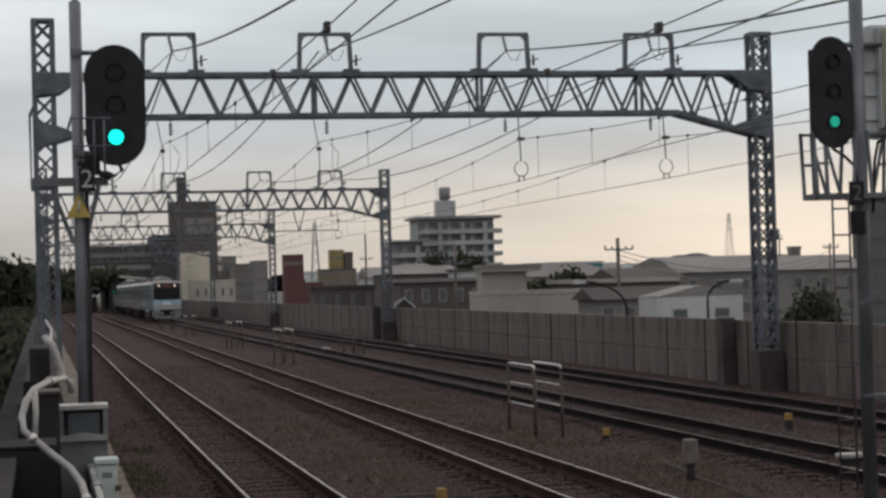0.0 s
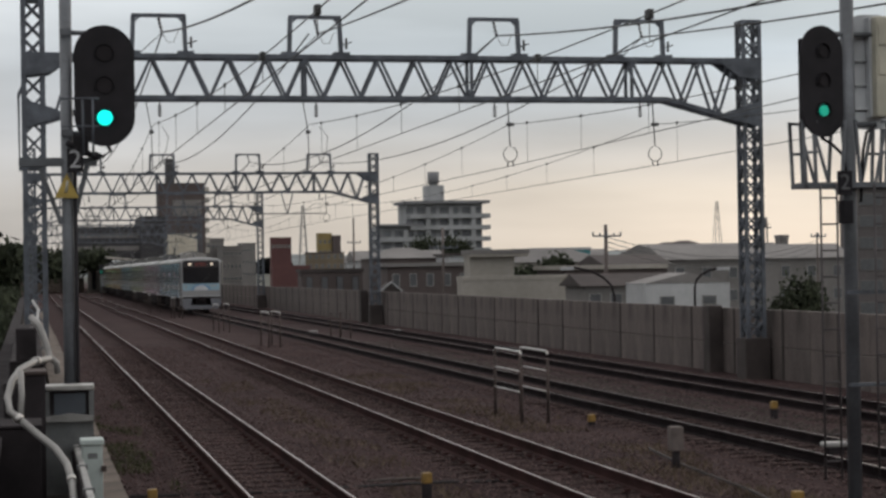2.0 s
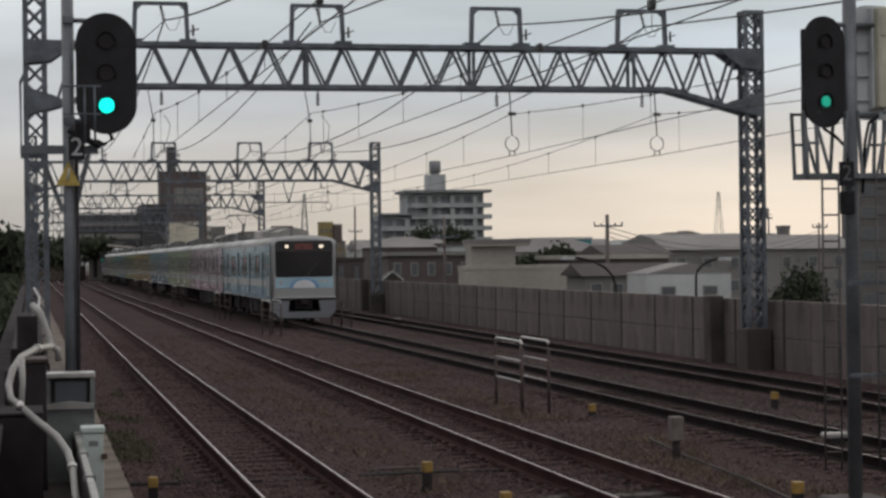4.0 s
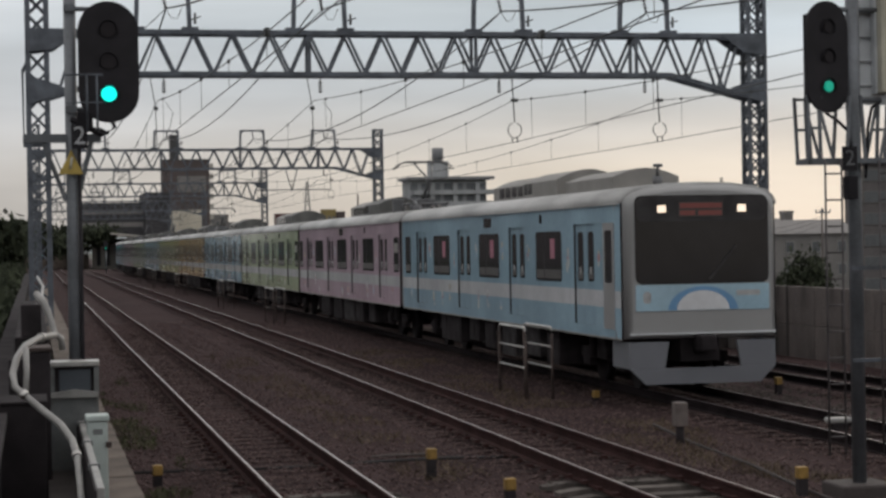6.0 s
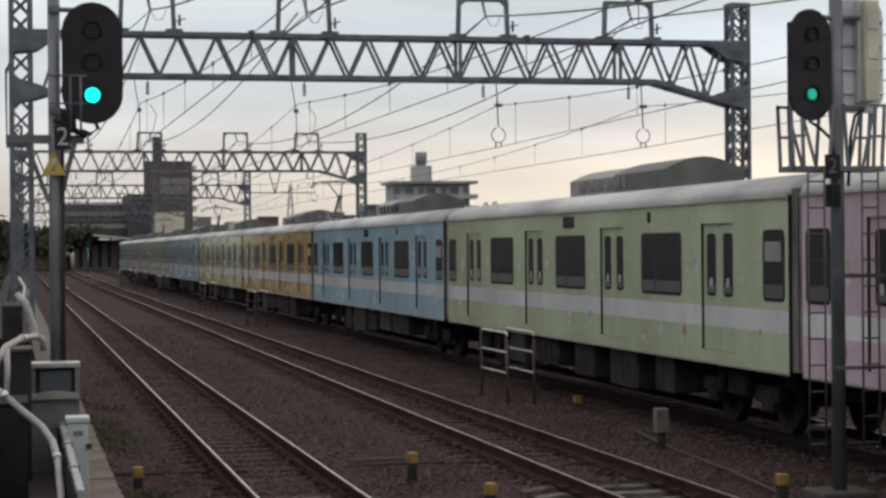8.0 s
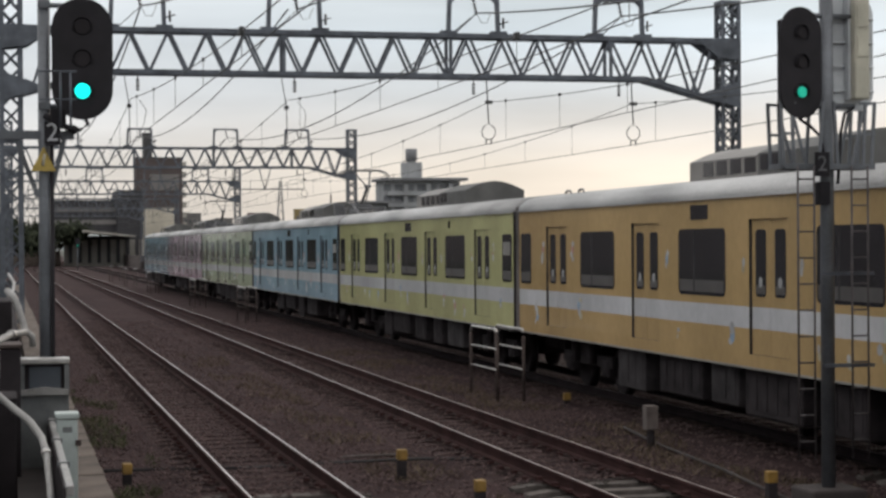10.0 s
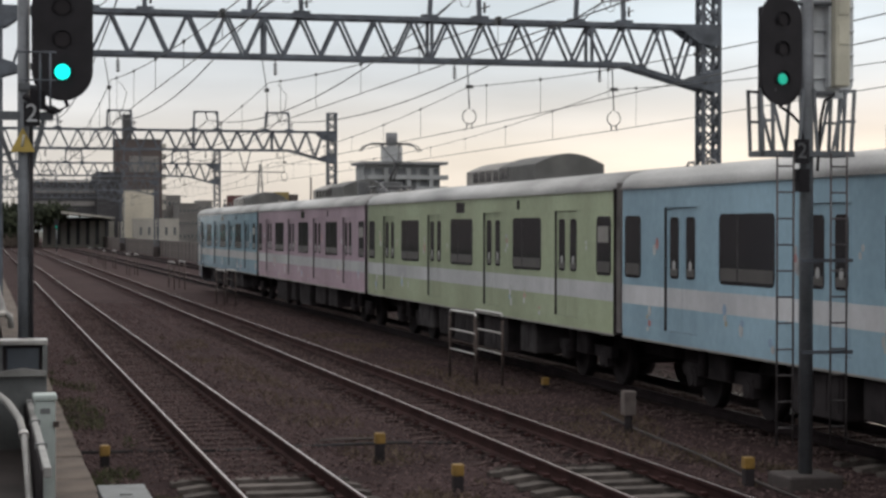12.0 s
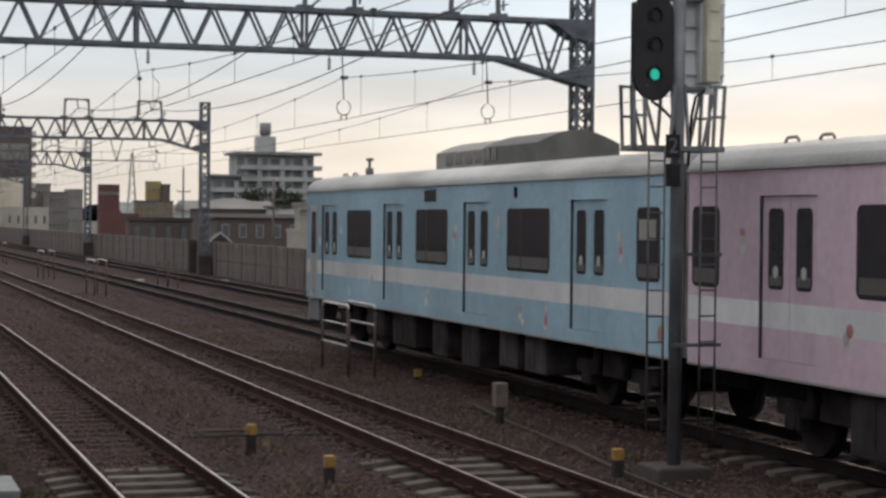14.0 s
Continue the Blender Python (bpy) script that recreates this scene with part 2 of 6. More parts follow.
def bm_path(bm, pts, r, n=8):
    """A smooth tube through points."""
    pts = [Vector(p) for p in pts]
    rings = []
    for i, p in enumerate(pts):
        d = (pts[min(i + 1, len(pts) - 1)] - pts[max(i - 1, 0)]).normalized()
        side = d.cross(Vector((0.31, 0.2, 0.93))).normalized()
        up = side.cross(d).normalized()
        rings.append([bm.verts.new(p + (side * math.cos(2 * math.pi * k / n) + up * math.sin(2 * math.pi * k / n)) * r) for k in range(n)])
    for a, b in zip(rings, rings[1:]):
        for k in range(n):
            bm.faces.new((a[k], a[(k + 1) % n], b[(k + 1) % n], b[k])).smooth = True
    bm.faces.new(rings[0][::-1]), bm.faces.new(rings[-1])


def bm_prism(bm, poly, axis, lo, hi, mi=0, mis=None):
    """A flat outline (pairs of the two other axes, in order) pulled along an axis from lo to hi."""
    def at(u, v, w):
        return {"x": (w, u, v), "y": (u, w, v), "z": (u, v, w)}[axis]
    A = [bm.verts.new(at(u, v, lo)) for u, v in poly]
    C = [bm.verts.new(at(u, v, hi)) for u, v in poly]
    n = len(poly)
    for i in range(n):
        bm.faces.new((A[i], A[(i + 1) % n], C[(i + 1) % n], C[i])).material_index = mis[i] if mis else mi
    bm.faces.new(A[::-1]).material_index = mi
    bm.faces.new(C).material_index = mi


def rounded(x0, x1, z0, z1, r, n=4):
    pts = []
    for cx, cz, a0 in ((x1 - r, z1 - r, 0), (x0 + r, z1 - r, 90), (x0 + r, z0 + r, 180), (x1 - r, z0 + r, 270)):
        for k in range(n + 1):
            a = radians(a0 + 90 * k / n)
            pts.append((cx + r * math.cos(a), cz + r * math.sin(a)))
    return pts


def mesh_of(bm, name, mats):
    bmesh.ops.recalc_face_normals(bm, faces=bm.faces)
    me = bpy.data.meshes.new(name)
    bm.to_mesh(me)
    bm.free()
    for m in (mats if isinstance(mats, (list, tuple)) else [mats]):
        me.materials.append(m)
    return me


def part(name, bm, material, parent=None, label="", at=None):
    ob = new(name, mesh_of(bm, name, material) if isinstance(bm, bmesh.types.BMesh) else bm)
    ob.parent = parent
    if at is not None:
        ob.matrix_basis = at
    return tagged(ob, label)


def thing(name, label, category, group="", kind="", at=None):
    ob = new(name)
    if at is not None:
        ob.matrix_basis = at
    return tagged(ob, label, category, group, kind)


def B():
    return bmesh.new()


# ---- the plan: tracks run along y, straight and then bending right far away ----
TRACKS = (3.04, 6.71, 11.07, 14.75)
BEND, RADIUS = 250.0, 800.0


def along(x, s):
    """Place and heading of the point s metres down the line, at the offset x."""
    if s <= BEND:
        return x, s, 0.0
    a = (s - BEND) / RADIUS
    return x + (RADIUS - x) * (1 - math.cos(a)), BEND + (RADIUS - x) * math.sin(a), -math.degrees(a)


# ---- ground: the track bed, and lower land behind the wall ----
def build_ground():
    bm = B()
    xs = [(-3000, -1.2), (-6, -1.2), (-1.5, -0.35), (0.6, -0.30), (1.3, -0.27), (17.6, -0.27), (18.1, -0.27), (18.6, -1.6), (40, -1.8), (4500, -2.5)]
    ys = [-120, 0, 16, 40, 90, 150, 250, 420, 1000, 4600]
    grid = [[bm.verts.new((x, y, z)) for x, z in xs] for y in ys]
    for a, b in zip(grid, grid[1:]):
        for i in range(len(xs) - 1):
            bm.faces.new((a[i], a[i + 1], b[i + 1], b[i])).material_index = 0 if 2 <= i <= 6 else 1
    tagged(new("ground", mesh_of(bm, "ground", [M["soil"], M["grass"]])), "dark brown track bed and the land beyond", "ground", kind="structure")


def build_ballast():
    """Loose stones over the bed, heaped into shoulders along each track."""
    rng = np.random.default_rng(3)
    n = 95000
    y = 15.5 + 58 * rng.random(n) ** 1.8
    x = 1.2 + rng.random(n) * 16.0
    keep = np.ones(n, bool)
    for c in TRACKS:
        keep &= ~((abs(abs(x - c) - 0.565) < 0.05))
    x, y = x[keep], y[keep]
    n = len(x)
    s = 0.013 + 0.018 * rng.random(n)
    z = -0.262 + 0.035 * rng.random(n)
    for c in TRACKS:
        z += np.where(abs(x - c) < 1.3, np.where(y < 21.0, -0.012, 0.055), 0)
    octa = np.array([(1, 0, 0), (0, 1, 0), (-1, 0, 0), (0, -1, 0), (0, 0, 1), (0, 0, -1)], float)
    v = octa[None] * (0.65 + 0.7 * rng.random((n, 6, 1))) * s[:, None, None]
    a = rng.random(n) * 6.28
    ca, sa = np.cos(a)[:, None], np.sin(a)[:, None]
    v = np.stack([v[..., 0] * ca - v[..., 1] * sa + x[:, None], v[..., 0] * sa + v[..., 1] * ca + y[:, None], v[..., 2] * 0.5 + z[:, None] + 0.2 * v[..., 0]], -1)
    tri = np.array([(0, 1, 4), (1, 2, 4), (2, 3, 4), (3, 0, 4), (1, 0, 5), (2, 1, 5), (3, 2, 5), (0, 3, 5)])
    f = (tri[None] + 6 * np.arange(n)[:, None, None]).reshape(-1, 3)
    me = bpy.data.meshes.new("ballast")
    me.vertices.add(n * 6)
    me.vertices.foreach_set("co", v.reshape(-1))
    me.loops.add(f.size)
    me.loops.foreach_set("vertex_index", f.reshape(-1))
    me.polygons.add(len(f))
    me.polygons.foreach_set("loop_start", np.arange(0, f.size, 3))
    me.polygons.foreach_set("loop_total", np.full(len(f), 3))
    me.materials.append(M["stone"])
    me.materials.append(M["stone_grey"])
    pale = np.repeat((abs(x - 12.9) < 0.8) | ((abs(x - 6.71) < 0.9) & (y < 21.5)), 8)
    me.polygons.foreach_set("material_index", pale.astype(np.int32))
    me.update(calc_edges=True)
    me.validate()
    tagged(new("ballast", me), "brown crushed stone ballast between the rails", "ballast", kind="stuff")


def build_weeds():
    """Dry grass and low weeds in drifts between the tracks and along the trough."""
    rng = random.Random(21)
    for label, name, m, n, xs, ys in (("thin dry grass between the second and third tracks", "dry_grass", M["straw"], 5200, (7.95, 9.75), (19.5, 52)),
                                      ("low green weeds along the cable trough", "weeds", M["weed"], 2600, (1.14, 1.95), (19.5, 44)),
                                      ("sparse dry grass between the first two tracks", "dry_grass", M["straw"], 2600, (4.35, 5.45), (19, 50))):
        bm = B()
        while n > 0:
            x, y = rng.uniform(*xs), ys[0] + (ys[1] - ys[0]) * rng.random() ** 1.5
            if noise.noise(Vector((x * 1.1, y * 0.45, 2.0))) < 0.05:
                n -= 0.2
                continue
            h, a = rng.uniform(0.03, 0.11), rng.uniform(0, 6.28)
            w = rng.uniform(0.006, 0.014)
            p, q = Vector((x, y, -0.25)), Vector((math.cos(a) * w, math.sin(a) * w, 0))
            tip = p + Vector((rng.gauss(0, 0.05), rng.gauss(0, 0.05), h))
            bm.faces.new([bm.verts.new(v) for v in (p - q, p + q, tip)])
            n -= 1
        me = bpy.data.meshes.new(name)
        bm.to_mesh(me)
        bm.free()
        me.materials.append(m)
        tagged(new(name, me), label, "grass", kind="stuff")


RAIL = [(-0.064, -0.153), (0.064, -0.153), (0.064, -0.142), (0.014, -0.128), (0.010, -0.05), (0.033, -0.038), (0.0345, -0.004),
        (0.028, -0.0006), (0.014, 0.0), (-0.008, 0.0), (-0.028, -0.0006), (-0.0345, -0.004), (-0.033, -0.038), (-0.010, -0.05), (-0.014, -0.128), (-0.064, -0.142)]


def build_tracks():
    bm = B()
    w = 1.0
    prof = [(-w, -0.215), (w, -0.215), (w, -0.17), (0.75, -0.135), (0.28, -0.15), (-0.28, -0.15), (-0.75, -0.135), (-w, -0.17)]
    bm_prism(bm, prof, "y", -0.115, 0.115)
    sleeper = mesh_of(bm, "sleeper", M["sleeper"])
    # Sleepers past 21.2 m take a darker ballast brown and blend in.
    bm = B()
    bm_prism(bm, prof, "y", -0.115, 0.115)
    far_sleeper = mesh_of(bm, "sleeper", M["sleeper_brown"])
    bm = B()
    for sx in (-1, 1):
        bm_box(bm, sx * 0.10 - 0.035, sx * 0.10 + 0.035, -0.05, 0.05, -0.145, -0.11)
    clip = mesh_of(bm, "rail_clip", M["rail"])
    for k, c in enumerate(TRACKS):
        tr = thing("railway_track", "rusty rails with polished heads on concrete sleepers", "railway track", "railway tracks", "structure")
        for sx in (-0.565, 0.565):
            bm = B()
            rings = []
            for s in [-80, 0, 60, 120, 180, 250] + list(range(265, 431, 15)):
                x, y, a = along(c + sx, s)
                ca = math.cos(radians(a))
                rings.append([bm.verts.new((x + u * ca, y + u * math.sin(radians(a)), v)) for u, v in RAIL])
            for a, b in zip(rings, rings[1:]):
                for i in range(len(RAIL)):
                    bm.faces.new((a[i], a[(i + 1) % len(RAIL)], b[(i + 1) % len(RAIL)], b[i])).material_index = 1 if i == 8 else 0
            part("rail", bm, [M["rail"], M["railtop"]] if k < 2 else [M["rail_dull"], M["railtop_dull"]], tr)
        for i in range((90, 70, 40, 30)[k]):
            y = 15.3 + 0.585 * i
            sl = part("sleeper", sleeper if y < 21.2 else far_sleeper, None, tr, at=pose(c + random.uniform(-0.02, 0.02), y, random.uniform(-0.05, -0.035) if y < 21.2 else random.uniform(-0.115, -0.098)))
            if k < 2 and i < 30:
                for sx in (-0.565, 0.565):
                    part("rail_clip", clip, None, sl, at=pose(sx, 0, 0.065))


def build_trough():
    """Concrete cable trough with separate lids beside the nearest track."""
    tr = thing("cable_trough", "long concrete cable trough with weathered lids", "cable trough", kind="structure")
    bm = B()
    bm_box(bm, 0.62, 1.08, 13, 140, -0.33, -0.045)
    part("trough_body", bm, M["trough"], tr)
    bm = B()
    bm_box(bm, 0.60, 1.10, -0.49, 0.49, -0.041, 0.0, bevel=0.008)
    lid = mesh_of(bm, "trough_lid", M["trough"])
    for i in range(70):
        part("trough_lid", lid, None, tr, at=pose(random.uniform(-0.012, 0.012), 13.5 + i, random.uniform(-0.003, 0.006), 0, 0, random.uniform(-0.6, 0.6)))


def build_pier():
    """Dark buttress on the wall beside the nearest gantry, and one at the next."""
    for y in (47.7, 101.5):
        p = thing("wall_buttress", "dark stained concrete buttress against the wall", "buttress", "wall buttresses", "structure")
        bm = B()
        bm_box(bm, 17.60, 17.99, y - 0.25, y + 0.25, -0.4, 1.5, bevel=0.03)
        part("buttress_body", bm, M["concrete_dark"], p)


def build_wall():
    wall = thing("boundary_wall", "weathered concrete panel wall along the railway", "wall", kind="structure")
    bm = B()
    bm_box(bm, 18.0, 18.16, -0.803, 0.803, 0.53, 1.44, bevel=0.012)
    bm_box(bm, 18.0, 18.16, -0.803, 0.803, -0.4, 0.515, bevel=0.012)
    panel = mesh_of(bm, "wall_panel", M["concrete"])
    bm = B()
    bm_box(bm, 17.975, 18.18, -0.055, 0.055, -0.4, 1.43, bevel=0.012)
    post = mesh_of(bm, "wall_post", M["concrete_dark"])
    for i in range(92):
        y = 10.9 + 3.25 * i
        part("wall_post", post, None, wall, at=pose(0, y, random.uniform(-0.02, 0.02)))
        for q in (0.8125, 2.4375):
            part("wall_panel", panel, None, wall, at=pose(random.uniform(-0.008, 0.008), y + q, random.uniform(-0.006, 0.006)))


# ---- overhead line gantries ----
def lattice_mast(parent, x, y, z0, z1, w, ladder_pitch=0.42, leg=0.085, brace=0.05):
    bm = B()
    h = w / 2
    for sx in (-1, 1):
        for sy in (-1, 1):
            bm_bar(bm, (x + sx * h, y + sy * h, z0), (x + sx * h, y + sy * h, z1), 0, flat=(leg, leg))
    n = max(1, int((z1 - z0) / ladder_pitch))
    st = (z1 - z0) / n
    for i in range(n):
        a, b = z0 + i * st, z0 + (i + 1) * st
        for s in (-1, 1):
            for p, q in (((-h, s * h), (h, s * h)), ((s * h, -h), (s * h, h))):
                if i % 2:
                    p, q = q, p
                bm_bar(bm, (x + p[0], y + p[1], a), (x + q[0], y + q[1], b), 0, flat=(brace, 0.035))
                bm_bar(bm, (x + p[0], y + p[1], b), (x + q[0], y + q[1], a), 0, flat=(brace, 0.035))
    bm_box(bm, x - h - 0.05, x + h + 0.05, y - h - 0.05, y + h + 0.05, z1 - 0.03, z1 + 0.04)
    part("mast", bm, M["steel"], parent)
    bm = B()
    bm_box(bm, x - h - 0.12, x + h + 0.12, y - h - 0.12, y + h + 0.12, -0.5, z0 + 0.0, bevel=0.03)
    part("footing", bm, M["concrete_dark"], parent)


def gantry(y, xl, xr, cages, near, zt=7.63, zb=6.66):
    g = thing("catenary_gantry", "grey lattice steel portal gantry spanning the tracks", "gantry", "overhead line gantries")
    for x in (xl, xr):
        lattice_mast(g, x, y, 0.15 if x == xl else 0.75, 8.9 if x == xl else 8.6, 0.42, 0.42, 0.12 if x == xl else 0.085, 0.085 if x == xl else 0.05)
    bm = B()
    bm_box(bm, xr - 0.27, xr + 0.27, y - 0.27, y + 0.27, 0.0, 0.748, bevel=0.04)
    part("mast_plinth", bm, M["concrete_dark"], g)
    bm = B()
    bm_prism(bm, [(xl - 0.24, 6.85), (xl - 0.31, 6.7), (xl - 0.31, 5.1), (xl + 0.2, 5.1), (xl + 0.2, 5.0), (xl - 0.34, 5.0), (xl - 0.36, 6.75), (xl - 0.26, 6.95)], "y", y - 0.2, y + 0.2)
    part("side_channel", bm, M["steel"], g)
    dy = 0.24
    for s in (-dy, dy):
        bm = B()
        bm_bar(bm, (xl + 0.2, y + s, zt), (xr - 0.2, y + s, zt), 0, flat=(0.11, 0.11))
        part("top_chord", bm, M["steel"], g)
    for s in (-dy, dy):
        bm = B()
        bm_bar(bm, (xl + 2.0, y + s, zb), (xr - 2.25, y + s, zb), 0, flat=(0.11, 0.11))
        bm_bar(bm, (xl + 2.0, y + s, zb), (xl + 0.2, y + s, zb - 0.55), 0, flat=(0.11, 0.11))
        bm_bar(bm, (xr - 2.25, y + s, zb), (xr - 0.2, y + s, zb - 0.55), 0, flat=(0.11, 0.11))
        part("bottom_chord", bm, M["steel"], g)
    n = 37
    st = (xr - xl - 0.9) / n
    bm = B()
    for i in range(n):
        a, b = xl + 0.45 + i * st, xl + 0.45 + (i + 1) * st

        def low(x):
            return zb - 0.55 * max(0, (xl + 2 - x) / 1.8, (x - xr + 2.25) / 2.05)
        for s in (-dy, dy):
            p, q = ((a, y + s, low(a)), (b, y + s, zt)) if i % 2 == 0 else ((a, y + s, zt), (b, y + s, low(b)))
            bm_bar(bm, p, q, 0, flat=(0.05, 0.06))
        if i % 9 == 4:
            for s in (-dy, dy):
                bm_bar(bm, (a, y + s, low(a)), (a, y + s, zt), 0, flat=(0.07, 0.07))
        if near:
            for z in (zt, low(a)):
                bm_bar(bm, (a, y - dy, z), (b, y + dy, z if z == zt else low(b)), 0, flat=(0.04, 0.03))
            bm_bar(bm, (a, y - dy, zt), (a, y + dy, zt), 0, flat=(0.05, 0.04))
    part("lattice_bracing", bm, M["steel"], g)
    for x, s in ((xl, 1), (xr, -1)):
        for yy in (y - dy - 0.06, y + dy + 0.06):
            bm = B()
            poly = [(x - 0.2 * s, zt + 0.07), (x + 1.0 * s, zt + 0.05), (x + 0.35 * s, zt - 0.42), (x - 0.2 * s, zt - 0.48)]
            bm_prism(bm, poly, "y", yy - 0.01, yy + 0.01)
            poly = [(x - 0.2 * s, zb - 0.05), (x + 0.45 * s, zb - 0.25), (x + 0.75 * s, zb - 0.40), (x - 0.2 * s, zb - 0.70)]
            bm_prism(bm, poly, "y", yy - 0.01, yy + 0.01)
            part("gusset_plate", bm, M["steel"], g)
    for c in cages:
        bm = B()
        z0, z1 = zt + 0.06, 8.60
        for s in (-1, 1):
            bm_bar(bm, (c + s * 0.62, y, z0), (c + s * 0.585, y, z1), 0, flat=(0.10, 0.10))
            bm_box(bm, c + s * 0.62 - 0.19, c + s * 0.62 + 0.19, y - 0.16, y + 0.16, z0 - 0.005, z0 + 0.075)
            bm_bar(bm, (c + s * 0.585, y, z1 - 0.16), (c + s * 0.42, y, z1), 0, flat=(0.07, 0.05))
        bm_bar(bm, (c - 0.62, y, z1), (c + 0.62, y, z1), 0, flat=(0.09, 0.085))
        part("feeder_frame", bm, M["steel"], g)
        bm = B()
        for i in range(4):
            bm_bar(bm, (c + 0.02 * i, y, z1 - 0.06 - 0.09 * i), (c + 0.02 * (i + 1), y, z1 - 0.13 - 0.09 * i), 0.045, 8, 0.03)
        bm_bar(bm, (c + 0.08, y, z1 - 0.4), (c - 0.42, y, z0 + 0.05), 0.012)
        bm_path(bm, [(c + 0.08, y, z1 - 0.4), (c + 0.2, y, z1 - 0.62), (c + 0.34, y, z1 - 0.62), (c + 0.46, y, z1 - 0.35)], 0.009, 5)
        bm_bar(bm, (c + 0.75, y, z0 + 0.16), (c + 0.75, y, z0 + 0.42), 0.03, 8)
        bm_bar(bm, (c + 0.62, y, z0 + 0.25), (c + 0.88, y, z0 + 0.33), 0.018, 6)
        part("feeder_insulator", bm, M["insul"], g)
        bm = B()
        bm_bar(bm, (c, y, zb), (c, y, zb - 0.16), 0.015)
        for i in range(4):
            bm_bar(bm, (c, y, zb - 0.16 - 0.07 * i), (c, y, zb - 0.21 - 0.07 * i), 0.05, 8, 0.032)
        part("suspension_insulator", bm, M["insul"], g)
        bm = B()
        if c > 9:
            bm_bar(bm, (c + 0.32, y, zb - 0.02), (c + 0.37, y, 5.52), 0.016)
            bm_path(bm, [(c + 0.37 + 0.17 * math.sin(a), y, 5.34 + 0.18 * math.cos(a)) for a in [radians(k) for k in range(20, 341, 20)]], 0.013, 5)
            bm_bar(bm, (c + 0.31, y, 5.17), (c + 0.30, y, 5.04), 0.016)
            bm_bar(bm, (c + 0.43, y, 5.17), (c + 0.44, y, 5.04), 0.016)
            bm_box(bm, c + 0.29, c + 0.46, y - 0.05, y + 0.05, 6.02, 6.10)
        else:
            bm_bar(bm, (c - 0.32, y, zb - 0.02), (c - 0.20, y, 5.90), 0.012)
            bm_bar(bm, (c - 0.20, y, 5.90), (c - 0.18, y, 5.02), 0.012)
            bm_box(bm, c - 0.25, c - 0.15, y - 0.05, y + 0.05, 5.84, 5.92)
            bm_path(bm, [(c + 0.02, y - 0.3, 6.0), (c + 0.14, y - 0.8, 5.72), (c + 0.05, y - 1.2, 5.4), (c - 0.1, y - 1.4, 5.05)], 0.008, 5)
        part("dropper_ring", bm, M["wire"], g)
    return g


GANTRY_Y = (44.34, 96.8, 146.2, 199.0, 249.0)


def build_gantries():
    for i, y in enumerate(GANTRY_Y):
        gantry(y, 0.17, 17.6, TRACKS, i < 2)
    bar = thing("wire_bracket", "steel bracket with a V hanger and cross bar under a gantry", "bracket")
    y = 96.8
    bm = B()
    bm_bar(bm, (12.75, y, 6.7), (13.08, y, 5.5), 0.03), bm_bar(bm, (13.4, y, 6.7), (13.08, y, 5.5), 0.03)
    part("hanger", bm, M["steel"], bar)
    bm = B()
    bm_bar(bm, (11.3, y, 5.55), (15.1, y, 5.55), 0.03)
    part("cross_bar", bm, M["steel"], bar)


def sag(x0, x1, z, drop, y0, y1, n=18):
    return [(x0 + (x1 - x0) * k / n, y0 + (y1 - y0) * k / n, z - 4 * drop * (k / n) * (1 - k / n)) for k in range(n + 1)]


def build_wires():
    spans = [(-6.0, 44.34)] + list(zip(GANTRY_Y, GANTRY_Y[1:]))
    top, drop = 6.06, 0.71
    for k, c in enumerate(TRACKS):
        line = thing("overhead_line", "black catenary with droppers and contact wire above a track", "overhead line", "overhead lines")
        # the contact wire zigzags from support to support
        side = -0.15 if k < 2 else 0.36
        offs = [-side * 0.7] + [side if i % 2 == 0 else -side * 0.7 for i in range(len(GANTRY_Y))]
        bm = B()
        for i, (a, b) in enumerate(spans):
            bm_bar(bm, (c + offs[i], a, 5.05), (c + offs[i + 1], b, 5.05), 0.009, 5)
        part("contact_wire", bm, M["wire"], line)
        bm = B()
        for i, (a, b) in enumerate(spans):
            bm_path(bm, sag(c + offs[i], c + offs[i + 1], top, drop, a, b, 24), 0.009, 5)
        part("messenger_wire", bm, M["wire"], line)
        for i, (a, b) in enumerate(spans[:3]):
            for q in range(11):
                u = 1 - (1.72 + 4.58 * q) / (b - a)
                if u < 0.02:
                    continue
                y, z = a + (b - a) * u, top - 4 * drop * u * (1 - u)
                bm = B()
                x = c + offs[i] + (offs[i + 1] - offs[i]) * u
                bm_bar(bm, (x, y, z), (x, y, 5.06), 0.005, 4)
                big = 0.055 if i == 0 and q in (4, 5) else 0.032
                bm_box(bm, x - 0.6 * big, x + 0.6 * big, y - 1.3 * big, y + 1.3 * big, z - big, z + big, bevel=0.01)
                part("dropper", bm, M["wire"], line)
        feed = thing("feeder_wire", "thick sagging feeder wire carried by the gantry tops", "wire", "feeder wires")
        bm = B()
        fall, bend = ((0.118, 0.0010), (0.075, 0.0008), (0.118, 0.0014), (0.09, 0.0008))[k]
        bm_path(bm, [(c + 0.08, 44.34 - 2.5 * q, 8.21 - fall * 2.5 * q + bend * (2.5 * q) ** 2) for q in range(21)], 0.019, 6)
        for a, b in spans[1:]:
            bm_path(bm, sag(c + (-0.15 if k == 1 else 0.08), c + (-0.15 if k == 1 else 0.08), 8.2, (1.1, 0.95, 1.1, 1.0)[k], a, b), 0.019, 6)
        part("cable", bm, M["wire"], feed)


# ---- the train: ten cars, each a thing of its own ----
HALF = 1.386
CAR = 20.0


